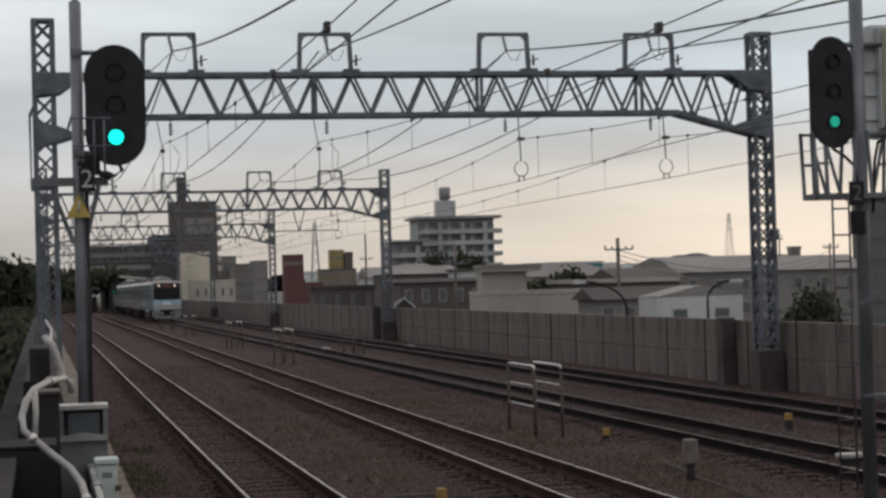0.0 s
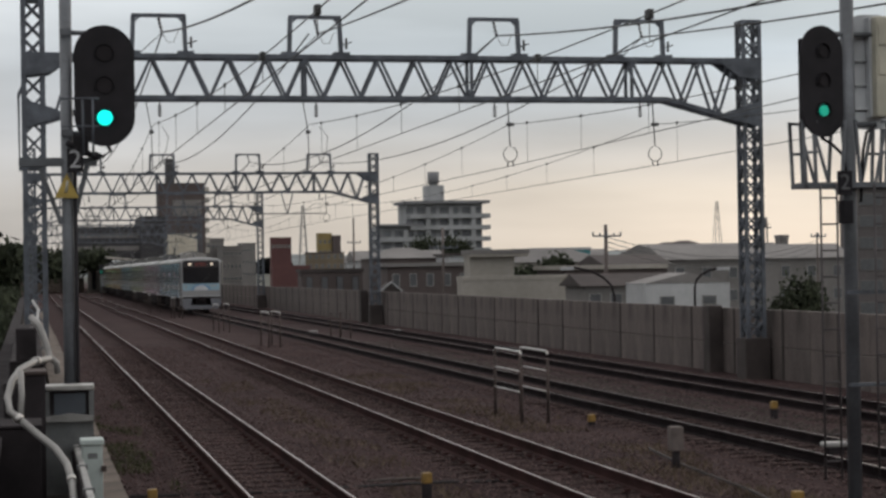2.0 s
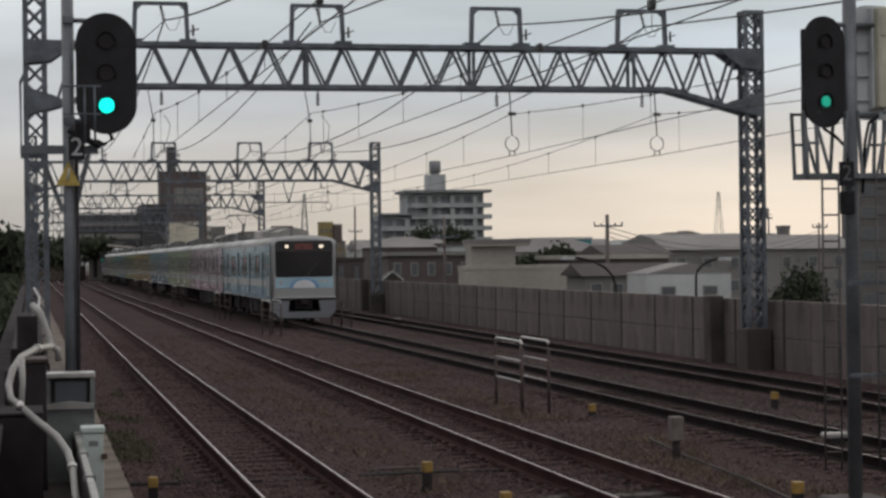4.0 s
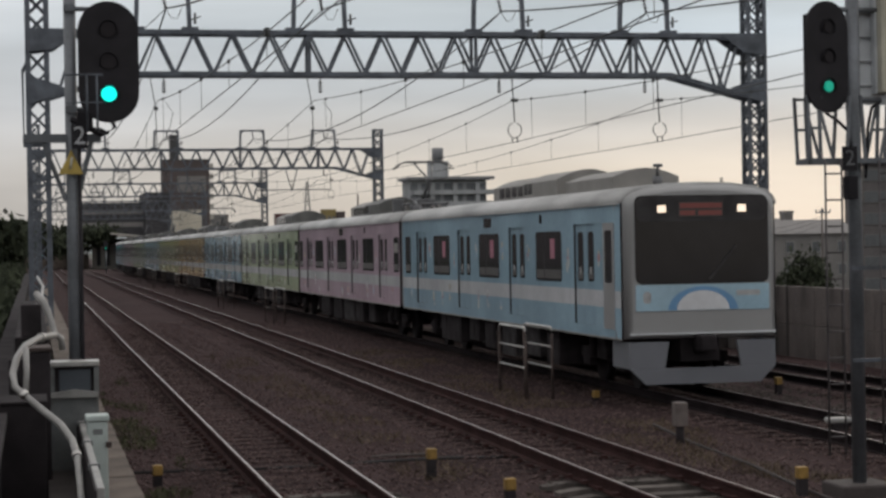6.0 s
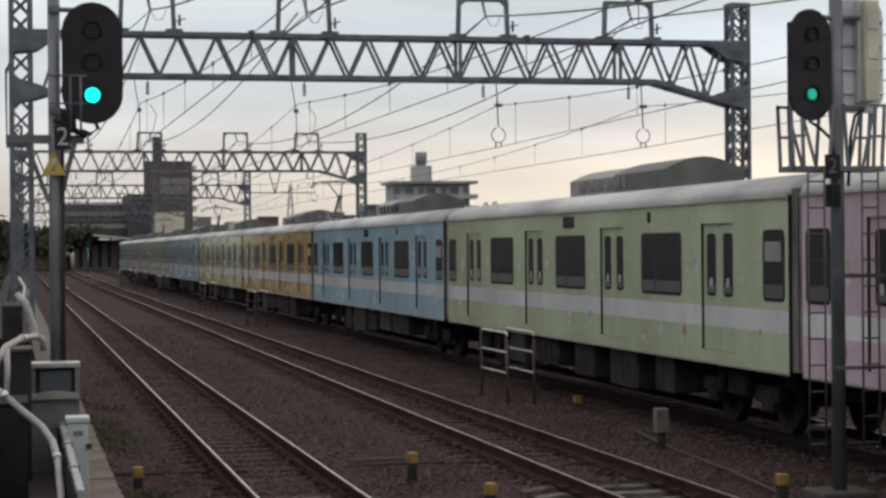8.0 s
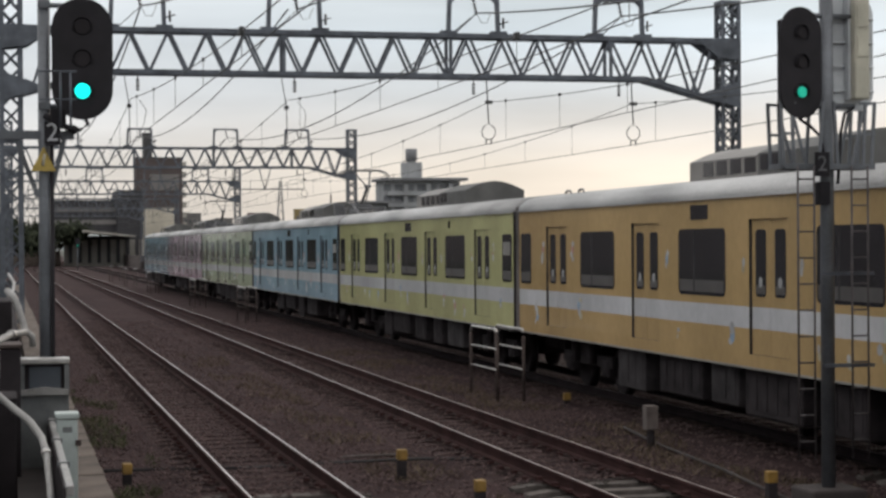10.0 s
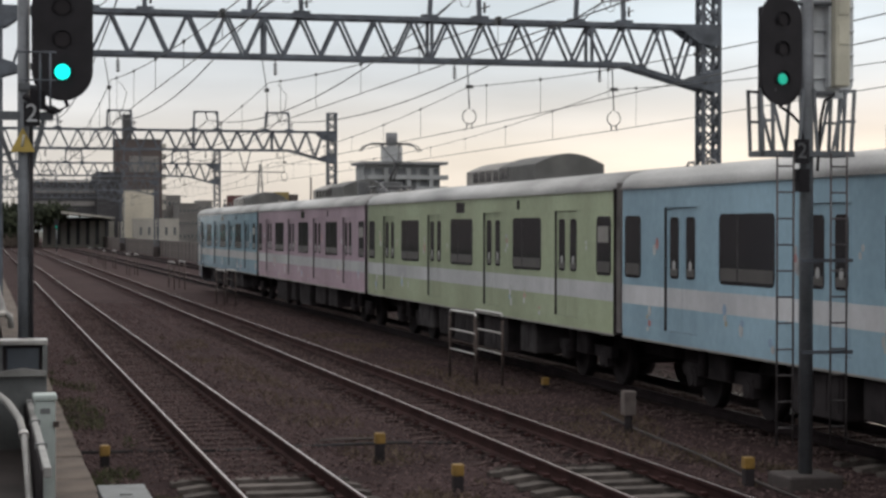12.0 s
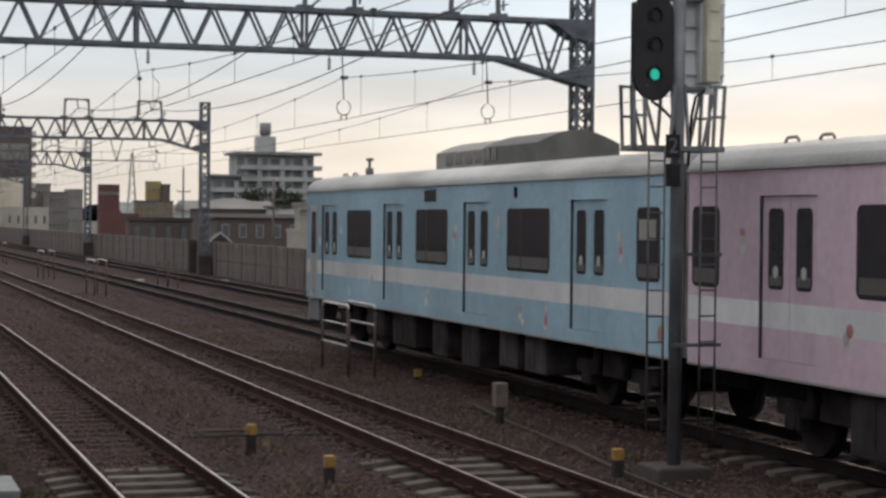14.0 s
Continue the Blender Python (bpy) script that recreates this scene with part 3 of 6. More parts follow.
def car_side(bm, doors, y0, y1, sgn):
    """One body side with real door openings. Materials: 0 colour, 1 white band, 2 jamb."""
    zs = [0.95, 1.13, 1.47, 1.76, 2.93, 3.25]
    ys = sorted([y0, y1] + [d + s * 0.65 for d in doors for s in (-1, 1)])
    x = sgn * HALF
    for a, b in zip(ys, ys[1:]):
        isdoor = any(abs((a + b) / 2 - d) < 0.1 for d in doors)
        for i, (za, zb) in enumerate(zip(zs, zs[1:])):
            if isdoor and 1 <= i <= 3:
                continue
            xa = x * (0.996 if za < 1.0 else 1.0)
            vs = [bm.verts.new(p) for p in ((xa, a, za), (xa, b, za), (x, b, zb), (x, a, zb))]
            bm.faces.new(vs).material_index = 1 if i == 2 else 0
    xi = sgn * (HALF - 0.055)
    for d in doors:
        for yy in (d - 0.65, d + 0.65):
            bm.faces.new([bm.verts.new(p) for p in ((x, yy, 1.13), (xi, yy, 1.13), (xi, yy, 2.93), (x, yy, 2.93))]).material_index = 2
        for z in (1.13, 2.93):
            bm.faces.new([bm.verts.new(p) for p in ((x, d - 0.65, z), (x, d + 0.65, z), (xi, d + 0.65, z), (xi, d - 0.65, z))]).material_index = 2


ROOF = [(-1.386, 3.25), (-1.40, 3.27), (-1.36, 3.36), (-1.24, 3.46), (-1.0, 3.53), (-0.6, 3.58), (0, 3.60), (0.6, 3.58), (1.0, 3.53), (1.24, 3.46), (1.36, 3.36), (1.40, 3.27), (1.386, 3.25)]


def window_parts(w, z0, z1, sgn, paper=False):
    """Meshes of one side window: pane, side seal, inner strip and centre bar or notice."""
    x = sgn * HALF
    bm = B()
    bm_prism(bm, rounded(-w / 2, w / 2, z0, z1, 0.10), "x", min(x - sgn * 0.02, x + sgn * 0.004), max(x - sgn * 0.02, x + sgn * 0.004))
    pane = mesh_of(bm, "side_window", M["t_glass"])
    xs = x + sgn * 0.007

    def strip(name, a, b, za, zb, m):
        bm = B()
        bm_box(bm, min(x, xs), max(x, xs), a, b, za, zb)
        return name, mesh_of(bm, name, m)
    subs = [strip("seal", -w / 2 + 0.03, -w / 2 + 0.045, z0 + 0.1, z1 - 0.1, M["t_rubber"]),
            strip("seal", w / 2 - 0.045, w / 2 - 0.03, z0 + 0.1, z1 - 0.1, M["t_rubber"])]
    # The paler strip stands in for the lighter interior seen through the pane.
    if w > 1:
        subs.append(strip("sash", -w / 2 + 0.06, w * 0.14 - 0.005, z0 + 0.05, z0 + 0.22, M["t_inner"]))
        subs.append(strip("sash", w * 0.14 + 0.055, w / 2 - 0.06, z0 + 0.05, z0 + 0.22, M["t_inner"]))
        subs.append(strip("centre_bar", w * 0.14, w * 0.14 + 0.05, z0 + 0.05, z1 - 0.05, M["t_rubber"]))
    else:
        subs.append(strip("sash", -w / 2 + 0.06, w / 2 - 0.06, z0 + 0.05, z0 + 0.22, M["t_inner"]))
        if paper:
            subs.append(strip("window_notice", -w / 2 + 0.12, w / 2 - 0.08, z1 - 0.42, z1 - 0.16, M["ac_side"]))
    return pane, subs


def put_window(car, made, y):
    win = part("side_window", made[0], None, car, at=pose(0, y, 0))
    for name, me in made[1]:
        part(name, me, None, win)


SHARED = {}


def shared(key, make):
    if key not in SHARED:
        SHARED[key] = make()
    return SHARED[key]


def door_leaf(col, sgn):
    bm = B()
    x = sgn * (HALF - 0.05)
    for lo, hi, mi in ((1.13, 1.47, 0), (1.47, 1.76, 1), (1.76, 2.93, 0)):
        bm_box(bm, x - 0.015, x + 0.015, -0.315, 0.315, lo, hi, mi)
    xx = x + sgn * 0.016
    bm_prism(bm, rounded(-0.175, 0.175, 1.90, 2.79, 0.07), "x", min(xx, xx + sgn * 0.006), max(xx, xx + sgn * 0.006), 2)
    bm_prism(bm, rounded(-0.06, 0.06, 2.02, 2.16, 0.058), "x", xx + sgn * 0.007 - 0.002, xx + sgn * 0.007 + 0.002, 3)
    # Same added strip for the lighter interior behind the door glass.
    bm_box(bm, min(xx, xx + sgn * 0.0075), max(xx, xx + sgn * 0.0075), -0.15, 0.15, 1.94, 2.05, 4)
    return mesh_of(bm, "door_leaf", [M[col], M["band"], M["t_glass"], M["sticker"], M["t_inner"]])


def bogie_mesh(sx):
    bm = B()
    bm_box(bm, sx * 0.86 - 0.07, sx * 0.86 + 0.07, -1.45, 1.45, 0.46, 0.66, bevel=0.02)
    bm_box(bm, sx * 0.86 - 0.10, sx * 0.86 + 0.10, -0.3, 0.3, 0.62, 0.92)
    for yy in (-1.05, 1.05):
        bm_box(bm, sx * 0.86 - 0.09, sx * 0.86 + 0.09, yy - 0.18, yy + 0.18, 0.30, 0.60, bevel=0.03)
        bm_bar(bm, (sx * 0.97, yy, 0.43), (sx * 0.93, yy, 0.43), 0.12, 12)
    for yy in (-0.5, 0.5):
        bm_bar(bm, (sx * 0.98, yy, 0.5), (sx * 0.98, yy, 0.9), 0.07, 10)
    return mesh_of(bm, "side_frame", M["t_gear"])


def bolster_mesh():
    bm = B()
    bm_box(bm, -0.9, 0.9, -0.22, 0.22, 0.45, 0.72, bevel=0.03)
    return mesh_of(bm, "bogie", M["t_gear"])


def wheel_mesh():
    bm = B()
    for sx in (-1, 1):
        bm_bar(bm, (sx * 0.5, 0, 0.43), (sx * 0.63, 0, 0.43), 0.43, 24)
        bm_bar(bm, (sx * 0.48, 0, 0.43), (sx * 0.50, 0, 0.43), 0.455, 24)
    bm_bar(bm, (-0.5, 0, 0.43), (0.5, 0, 0.43), 0.08, 10)
    return mesh_of(bm, "wheelset", M["t_dark"])


def train_car(index):
    col, word = (("t_blue", "light blue"), ("t_pink", "pink"), ("t_green", "pale green"), ("t_blue", "light blue"), ("t_orange", "orange"),
                 ("t_yellow", "yellow"), ("t_blue", "light blue"), ("t_green", "pale green"), ("t_pink", "pink"), ("t_blue", "light blue"))[index]
    cab = -1 if index == 0 else 1 if index == 9 else 0
    shift = {-1: -0.02, 0: 0.0, 1: 0.3}[cab]
    doors = [shift + d for d in (-7.27, -2.43, 2.43, 7.27)]
    y0, y1 = -9.45 if cab < 0 else -9.78, 9.58 if cab > 0 else 9.78
    if cab:
        end = "driving cab" if index == 0 else "rear cab"
        lab = f"{word} commuter train car with white band and {end}"
    else:
        lab = f"{word} commuter train car with a white waist band"
    car = thing("train_car", lab, "train car", "cars of the commuter train")
    bm = B()
    for sgn in (-1, 1):
        car_side(bm, doors, y0, y1, sgn)
    for yy in (y0, y1):
        bm.faces.new([bm.verts.new((x, yy, z)) for x, z in [(-HALF, 0.95), (HALF, 0.95)] + ROOF[::-1]]).material_index = 3
    bm.faces.new([bm.verts.new(p) for p in ((-HALF + 0.02, y0, 0.951), (HALF - 0.02, y0, 0.951), (HALF - 0.02, y1, 0.951), (-HALF + 0.02, y1, 0.951))]).material_index = 3
    part("body", bm, [M[col], M["band"], M["t_rubber"], M["t_dark"]], car)
    bm = B()
    bm_prism(bm, ROOF, "y", y0 - 0.01, y1 + 0.01)
    for fc in bm.faces:
        fc.smooth = True
    part("roof", bm, M["roof"], car)
    bm = B()
    for s in (-1, 1):
        bm_bar(bm, (s * 1.41, y0, 3.245), (s * 1.41, y1, 3.245), 0, flat=(0.03, 0.03))
    part("rain_gutter", bm, M["roof"], car)
    bm = B()
    for s in (-1, 1):
        bm_box(bm, min(s * 1.37, s * 1.392), max(s * 1.37, s * 1.392), y0, y1, 0.93, 0.958)
    part("sill_rail", bm, M["ac_side"], car)
    for sgn in (-1, 1):
        for d in doors:
            for s in (-1, 1):
                leaf = shared(("leaf", col, sgn), lambda: door_leaf(col, sgn))
                part("door_leaf", leaf, None, car, at=pose(0, d + s * 0.322, 0))
        big = shared(("win", sgn), lambda: window_parts(1.86, 1.87, 2.82, sgn))
        small = {e: shared(("endwin", sgn, e), lambda: window_parts(0.74, 1.87, 2.82, sgn, e < 0)) for e in (-1, 1)}
        for y in (-4.87, 0, 4.87):
            put_window(car, big, y + shift)
        for e in (-1, 1):
            if cab and e == cab:
                continue
            y = e * 9.3 if not cab else e * 9.02
            put_window(car, small[e], y)
        bm = B()
        x = sgn * HALF
        bm_box(bm, x - 0.006, x + 0.006, shift - 0.27, shift + 0.43, 2.95, 3.16)
        part("destination_display", bm, M["t_glass"], car)
        bm = B()
        bm_prism(bm, rounded(shift - 4.40, shift - 4.31, 2.98, 3.15, 0.03), "x", x - 0.03, x + 0.03)
        part("side_lamp", bm, M["t_dark"], car)
        if cab:
            yy = -8.78 if cab < 0 else 8.92
            bm = B()
            bm_box(bm, x - 0.01, x + 0.01, yy - 0.31, yy + 0.31, 1.1, 2.93, 0)
            bm_prism(bm, rounded(yy - 0.2, yy + 0.2, 1.9, 2.8, 0.06), "x", x - 0.014, x + 0.014, 1)
            part("crew_door", bm, [M["t_front"], M["t_glass"]], car)
    rnd = random.Random(index)
    spots = [(d + q, z) for d in doors for q, z in ((-1.05, 2.25), (1.0, 2.2), (-1.5, 1.25), (1.45, 1.2), (-2.3, 1.15), (0.2, 1.3))]
    for k, (y, z) in enumerate(spots):
        if abs(y) > 9.4 or rnd.random() < 0.25:
            continue
        y, z = y + rnd.uniform(-0.18, 0.18), z + rnd.uniform(-0.12, 0.15)
        inset = 0.048 if any(abs(y - d) < 0.62 for d in doors) else 0.0
        if any(0.55 < abs(y - d) < 0.8 for d in doors):
            continue
        bm = B()
        for q in range(rnd.randint(2, 4)):
            cy, cz, r = y + rnd.uniform(-0.07, 0.07), z + 0.09 * q, rnd.uniform(0.035, 0.085)
            flat = rnd.uniform(0.6, 1.5)
            bm_prism(bm, [(cy + r * math.cos(a * 0.785), cz + r * flat * math.sin(a * 0.785)) for a in range(8)], "x",
                     -HALF + inset - 0.003 - 0.001 * q, -HALF + inset + 0.003, q % 3)
        part("sticker", bm, [M[m] for m in rnd.choice((("sticker", "sticker_b", "sticker"), ("sticker", "sticker_r", "sticker_g"), ("sticker_g", "sticker", "sticker_b"), ("sticker", "sticker", "sticker_r")))], car, "small faded decoration patch")
    wh = shared("wheel", wheel_mesh)
    for y in (-6.9, 6.9):
        bogie = part("bogie", shared("bolster", bolster_mesh), None, car, at=pose(0, y, 0))
        for s in (-1, 1):
            part("side_frame", shared(("frame", s), lambda: bogie_mesh(s)), None, bogie)
        for yy in (-1.05, 1.05):
            part("wheelset", wh, None, bogie, at=pose(0, yy, 0))
    x = -5.0
    while x < 4.2:
        ln = rnd.uniform(0.8, 2.1)
        bm = B()
        z0 = rnd.uniform(0.22, 0.42)
        bm_box(bm, -1.25, -0.2, x, x + ln, z0, 0.93, bevel=0.03)
        for q in range(int(ln / 0.35)):
            bm_box(bm, -1.262, -1.25, x + 0.08 + q * 0.35, x + 0.34 + q * 0.35, z0 + 0.1, 0.85)
        part("equipment_box", bm, M["t_worn" if rnd.random() < 0.3 else "t_gear"], car)
        bm = B()
        bm_box(bm, 0.2, 1.25, x, x + ln, z0, 0.93)
        part("equipment_box", bm, M["t_gear"], car)
        x += ln + rnd.uniform(0.25, 1.1)
    bm = B()
    bm_box(bm, -0.35, 0.35, y0, y1, 0.55, 0.95)
    for yy in (y0 - 0.2, y1 + 0.2):
        bm_box(bm, -0.12, 0.12, yy - 0.2, yy + 0.2, 0.72, 0.98)
    part("underframe", bm, M["t_dark"], car)
    # roof gear
    arc = [(-0.67, 3.5)] + [(-0.67 + 1.34 * k / 10, 3.86 + 0.2 * math.sin(math.pi * k / 10)) for k in range(11)] + [(0.67, 3.5)]
    bm = B()
    bm_prism(bm, arc, "y", -3.05, 2.35, 1, [0] * 13)
    for k in range(4):
        bm_box(bm, -0.675, -0.66, -0.3 + 0.55 * k, 0.12 + 0.55 * k, 3.62, 3.84, 2)
    part("air_conditioner", bm, [M["ac_side"], M["ac_end"], M["t_glass"]], car)
    cover = [(u * 1.04, 3.5 + (v - 3.5) * 1.05) for u, v in arc]
    bm = B()
    bm_prism(bm, cover, "y", -3.1, -0.45, 0)
    for k in range(2):
        bm_box(bm, -0.71, -0.69, -1.15 + 0.34 * k, -0.89 + 0.34 * k, 3.64, 3.86, 1)
    part("condenser_cover", bm, [M["ac_side" if index == 0 else "ac_end"], M["t_glass"]], car)
    if index == 0:
        bm = B()
        bm_prism(bm, [(u * 0.95, 3.5 + (v - 3.5) * 0.82) for u, v in arc], "y", -6.7, -3.55, 0)
        part("roof_unit", bm, M["ac_side"], car)
    for y in (8.1, 7.3):
        bm = B()
        bm_path(bm, [(-0.9, y - 0.16, 3.50), (-0.9, y - 0.15, 3.57), (-0.9, y - 0.1, 3.60), (-0.9, y + 0.1, 3.60), (-0.9, y + 0.15, 3.57), (-0.9, y + 0.16, 3.50)], 0.02, 6)
        part("roof_handle", bm, M["ac_side"], car)
    if index in (1, 4, 6, 8):
        pantograph(car, -6.6)
    if cab:
        cab_end(car, cab, col)
    for e in (-1, 1):
        if cab == e:
            continue
        bm = B()
        yy = e * 9.78
        ya, yb = min(yy, yy + e * 0.24), max(yy, yy + e * 0.24)
        bm_box(bm, -1.335, 1.335, ya, yb, 0.98, 3.34)
        part("gangway_bellows", bm, M["bellows"], car)
    return car


def pantograph(car, y):
    bm = B()
    for s in (-1, 1):
        bm_bar(bm, (s * 0.5, y - 0.75, 3.78), (s * 0.5, y + 0.75, 3.78), 0.035, 6)
        bm_bar(bm, (-0.6, y + s * 0.6, 3.78), (0.6, y + s * 0.6, 3.78), 0.035, 6)
        for q in (-1, 1):
            bm_bar(bm, (s * 0.5, y + q * 0.6, 3.55), (s * 0.5, y + q * 0.6, 3.78), 0.06, 8)
    bm_box(bm, -0.25, 0.25, y - 0.3, y + 0.5, 3.72, 3.92, bevel=0.03)
    p = part("pantograph", bm, M["metal"], car, "dark single-arm pantograph raised to the wire")
    bm = B()
    bm_bar(bm, (0, y + 0.35, 3.9), (0, y - 0.75, 4.46), 0.05, 8)
    bm_bar(bm, (0.06, y + 0.1, 3.86), (0.05, y - 0.72, 4.38), 0.02, 6)
    part("lower_arm", bm, M["metal"], p)
    bm = B()
    for s in (-1, 1):
        bm_bar(bm, (s * 0.04, y - 0.75, 4.46), (s * 0.25, y + 0.15, 4.93), 0.025, 6)
    bm_bar(bm, (-0.1, y - 0.75, 4.46), (0.1, y - 0.75, 4.46), 0.05, 8)
    part("upper_arm", bm, M["metal"], p)
    bm = B()
    for s in (-0.18, 0.18):
        bm_path(bm, [(-0.86, y + 0.15 + s, 4.78), (-0.74, y + 0.15 + s, 4.92), (-0.56, y + 0.15 + s, 4.985), (0.56, y + 0.15 + s, 4.985), (0.74, y + 0.15 + s, 4.92), (0.86, y + 0.15 + s, 4.78)], 0.018, 6)
        bm_box(bm, -0.56, 0.56, y + 0.15 + s - 0.03, y + 0.15 + s + 0.03, 4.975, 5.015)
    bm_bar(bm, (-0.25, y - 0.03, 4.94), (-0.25, y + 0.33, 4.94), 0.02, 6)
    bm_bar(bm, (0.25, y - 0.03, 4.94), (0.25, y + 0.33, 4.94), 0.02, 6)
    part("collector_head", bm, M["metal"], p)
    bm = B()
    bm_box(bm, -0.75, -0.45, y + 0.85, y + 1.15, 3.5, 3.95, bevel=0.02)
    part("arrester_box", bm, M["metal"], car)
    bm = B()
    bm_box(bm, 0.35, 0.75, y + 0.8, y + 1.2, 3.5, 3.82, bevel=0.02)
    part("fuse_box", bm, M["metal"], car)
    for yy, r in ((y - 1.0, 0.11), (y - 1.3, 0.09), (y + 1.45, 0.08)):
        bm = B()
        bm_bar(bm, (-0.45, yy, 3.5), (-0.45, yy, 3.74), r, 10, r * 0.7)
        part("roof_insulator", bm, M["metal"], car)
    bm = B()
    bm_path(bm, [(-0.45, y + 1.45, 3.74), (-0.3, y + 1.0, 3.98), (-0.2, y + 0.6, 3.9), (-0.45, y - 1.0, 3.76), (-0.45, y - 1.6, 3.62), (-0.45, y - 2.6, 3.6)], 0.025, 6)
    part("roof_cable", bm, M["metal"], car)


def cab_end(car, e, col):
    """A blunt cab end with a rounded grey mask, a black window and a white snow plough."""
    y = -9.45 if e < 0 else 9.58
    w = 1.375
    outl = [(-w, 0.93), (w, 0.93), (w, 3.1)] + [(x * 0.985, z - 0.015) for x, z in ROOF[::-1][1:-1]] + [(-w, 3.1)]
    bm = B()
    rings = []
    for d, k in ((-0.35, 1.008), (-0.06, 0.995), (0.07, 0.97), (0.14, 0.94), (0.18, 0.90)):
        rings.append([bm.verts.new((x * k, y + e * d, 2.2 + (z - 2.2) * k)) for x, z in outl])
    n = len(outl)
    for a, b in zip(rings, rings[1:]):
        for i in range(n):
            bm.faces.new((a[i], a[(i + 1) % n], b[(i + 1) % n], b[i])).smooth = True
    bm.faces.new(rings[-1])
    part("cab_mask", bm, M["t_front"], car, "light grey rounded cab mask")
    yf = y + e * 0.18

    def plate(name, poly, d, m, label=""):
        bm = B()
        bm_prism(bm, poly, "y", min(yf - e * 0.03, yf + e * d), max(yf - e * 0.03, yf + e * d))
        return part(name, bm, m, car, label)
    plate("windscreen", rounded(-1.19, 1.19, 1.87, 3.37, 0.13), 0.012, M["t_screen"], "wide black windscreen panel")
    plate("front_band", rounded(-1.19, 1.19, 1.42, 1.862, 0.02), 0.012, M[col], "light blue band below the windscreen")
    # the printed panel, kept to plain shapes in its colours
    for r, h, d, m, lab in ((0.62, 0.40, 0.014, M["t_panel"], "plain blue rounded panel"), (0.47, 0.33, 0.017, M["band"], "plain white rounded patch")):
        dome = [(r * math.cos(radians(180 * k / 14)), 1.428 + h * math.sin(radians(180 * k / 14))) for k in range(15)]
        plate("front_panel", dome, d, m, lab)
    plate("front_mark", [(0.60, 1.66), (1.02, 1.66), (1.02, 1.75), (0.60, 1.75)], 0.015, M["sticker"], "plain pale mark")
    plate("front_mark", rounded(-1.06, -0.92, 1.55, 1.75, 0.06), 0.015, M["sticker"], "plain pale mark")
    plate("header_panel", rounded(-1.17, 1.17, 2.93, 3.35, 0.12), 0.0135, M["t_rubber"], "dark strip around the headlights")
    for s in (-0.715, 0.715):
        plate("headlight", rounded(s - 0.075, s + 0.075, 3.08, 3.20, 0.02), 0.022, M["t_lamp"] if e < 0 else M["lamp_off"])
    plate("destination_display", [(-0.42, 3.0), (0.38, 3.0), (0.38, 3.26), (-0.42, 3.26)], 0.016, M["t_glass"])
    if e < 0:
        for x0, x1, z0, z1 in ((-0.39, 0.36, 3.15, 3.235), (-0.39, -0.12, 3.03, 3.11), (-0.06, 0.36, 3.03, 3.11)):
            plate("display_bar", [(x0, z0), (x1, z0), (x1, z1), (x0, z1)], 0.02, M["t_led"])
    plate("wiper", [(0.1, 1.95), (0.14, 1.93), (0.62, 2.5), (0.59, 2.52)], 0.03, M["t_rubber"])
    plate("bumper_strip", [(-1.3, 1.02), (1.3, 1.02), (1.3, 1.05), (-1.3, 1.05)], 0.03, M["band"])
    y2 = y + e * 0.10
    bm = B()
    bm_prism(bm, [(-1.02, 0.18), (1.02, 0.18), (1.3, 0.45), (-1.3, 0.45)], "y", min(y2, y2 + e * 0.06), max(y2, y2 + e * 0.06))
    plough = part("snow_plough", bm, M["t_skirt"], car, "pale grey front skirt")
    for s in (-1, 1):
        bm = B()
        bm_prism(bm, [(s * 0.68, 0.453), (s * 1.3, 0.453), (s * 1.3, 0.9), (s * 0.60, 0.9)], "y", min(y2, y2 + e * 0.06), max(y2, y2 + e * 0.06))
        part("cheek_plate", bm, M["t_skirt"], plough)
        bm = B()
        bm_box(bm, min(s * 1.24, s * 1.3), max(s * 1.24, s * 1.3), min(y2, y2 - e * 0.9), max(y2, y2 - e * 0.9), 0.45, 0.9)
        part("side_plate", bm, M["t_skirt"], plough)
    bm = B()
    bm_box(bm, -0.14, 0.14, min(y + e * 0.05, y + e * 0.46), max(y + e * 0.05, y + e * 0.46), 0.74, 1.0, bevel=0.03)
    part("coupler", bm, M["t_dark"], car)
    bm = B()
    bm_bar(bm, (-0.3, y - e * 1.2, 3.55), (-0.3, y - e * 1.2, 3.75), 0.09, 10)
    bm_bar(bm, (-0.3, y - e * 1.2, 3.75), (-0.3, y - e * 1.2, 3.95), 0.03, 8)
    bm_box(bm, -0.36, -0.24, y - e * 1.2 - 0.1, y - e * 1.2 + 0.06, 3.9, 3.96)
    part("antenna", bm, M["metal"], car)


SPEED, FRONT0 = 23.62, 171.6
CARS = []


def build_train():
    for i in range(10):
        car = train_car(i)
        CARS.append(car)
        if i == 0:
            for y in (-4.89, -0.02, 4.85):
                bm = B()
                bm_box(bm, -HALF - 0.008, -HALF + 0.002, y - 0.45, y - 0.15, 2.3, 2.68)
                part("window_poster", bm, M["poster"], car, "pink poster in the window")


def motions():
    for i, car in enumerate(CARS):
        rows = []
        for k in range(29):
            t = k * 0.5
            drift = float(np.interp(t, (0, 5.5, 6.75, 8, 10.5, 11.5, 13, 14), (0.0, 0.05, 0.20, -0.16, 0.10, -0.06, 0.20, 0.15)))
            s = FRONT0 - SPEED * t + drift + CAR * i + 10.0
            x, y, a = along(TRACKS[2], s)
            rows.append((t, pose(x, y, 0, 0, 0, a)))
        walk(car, rows)


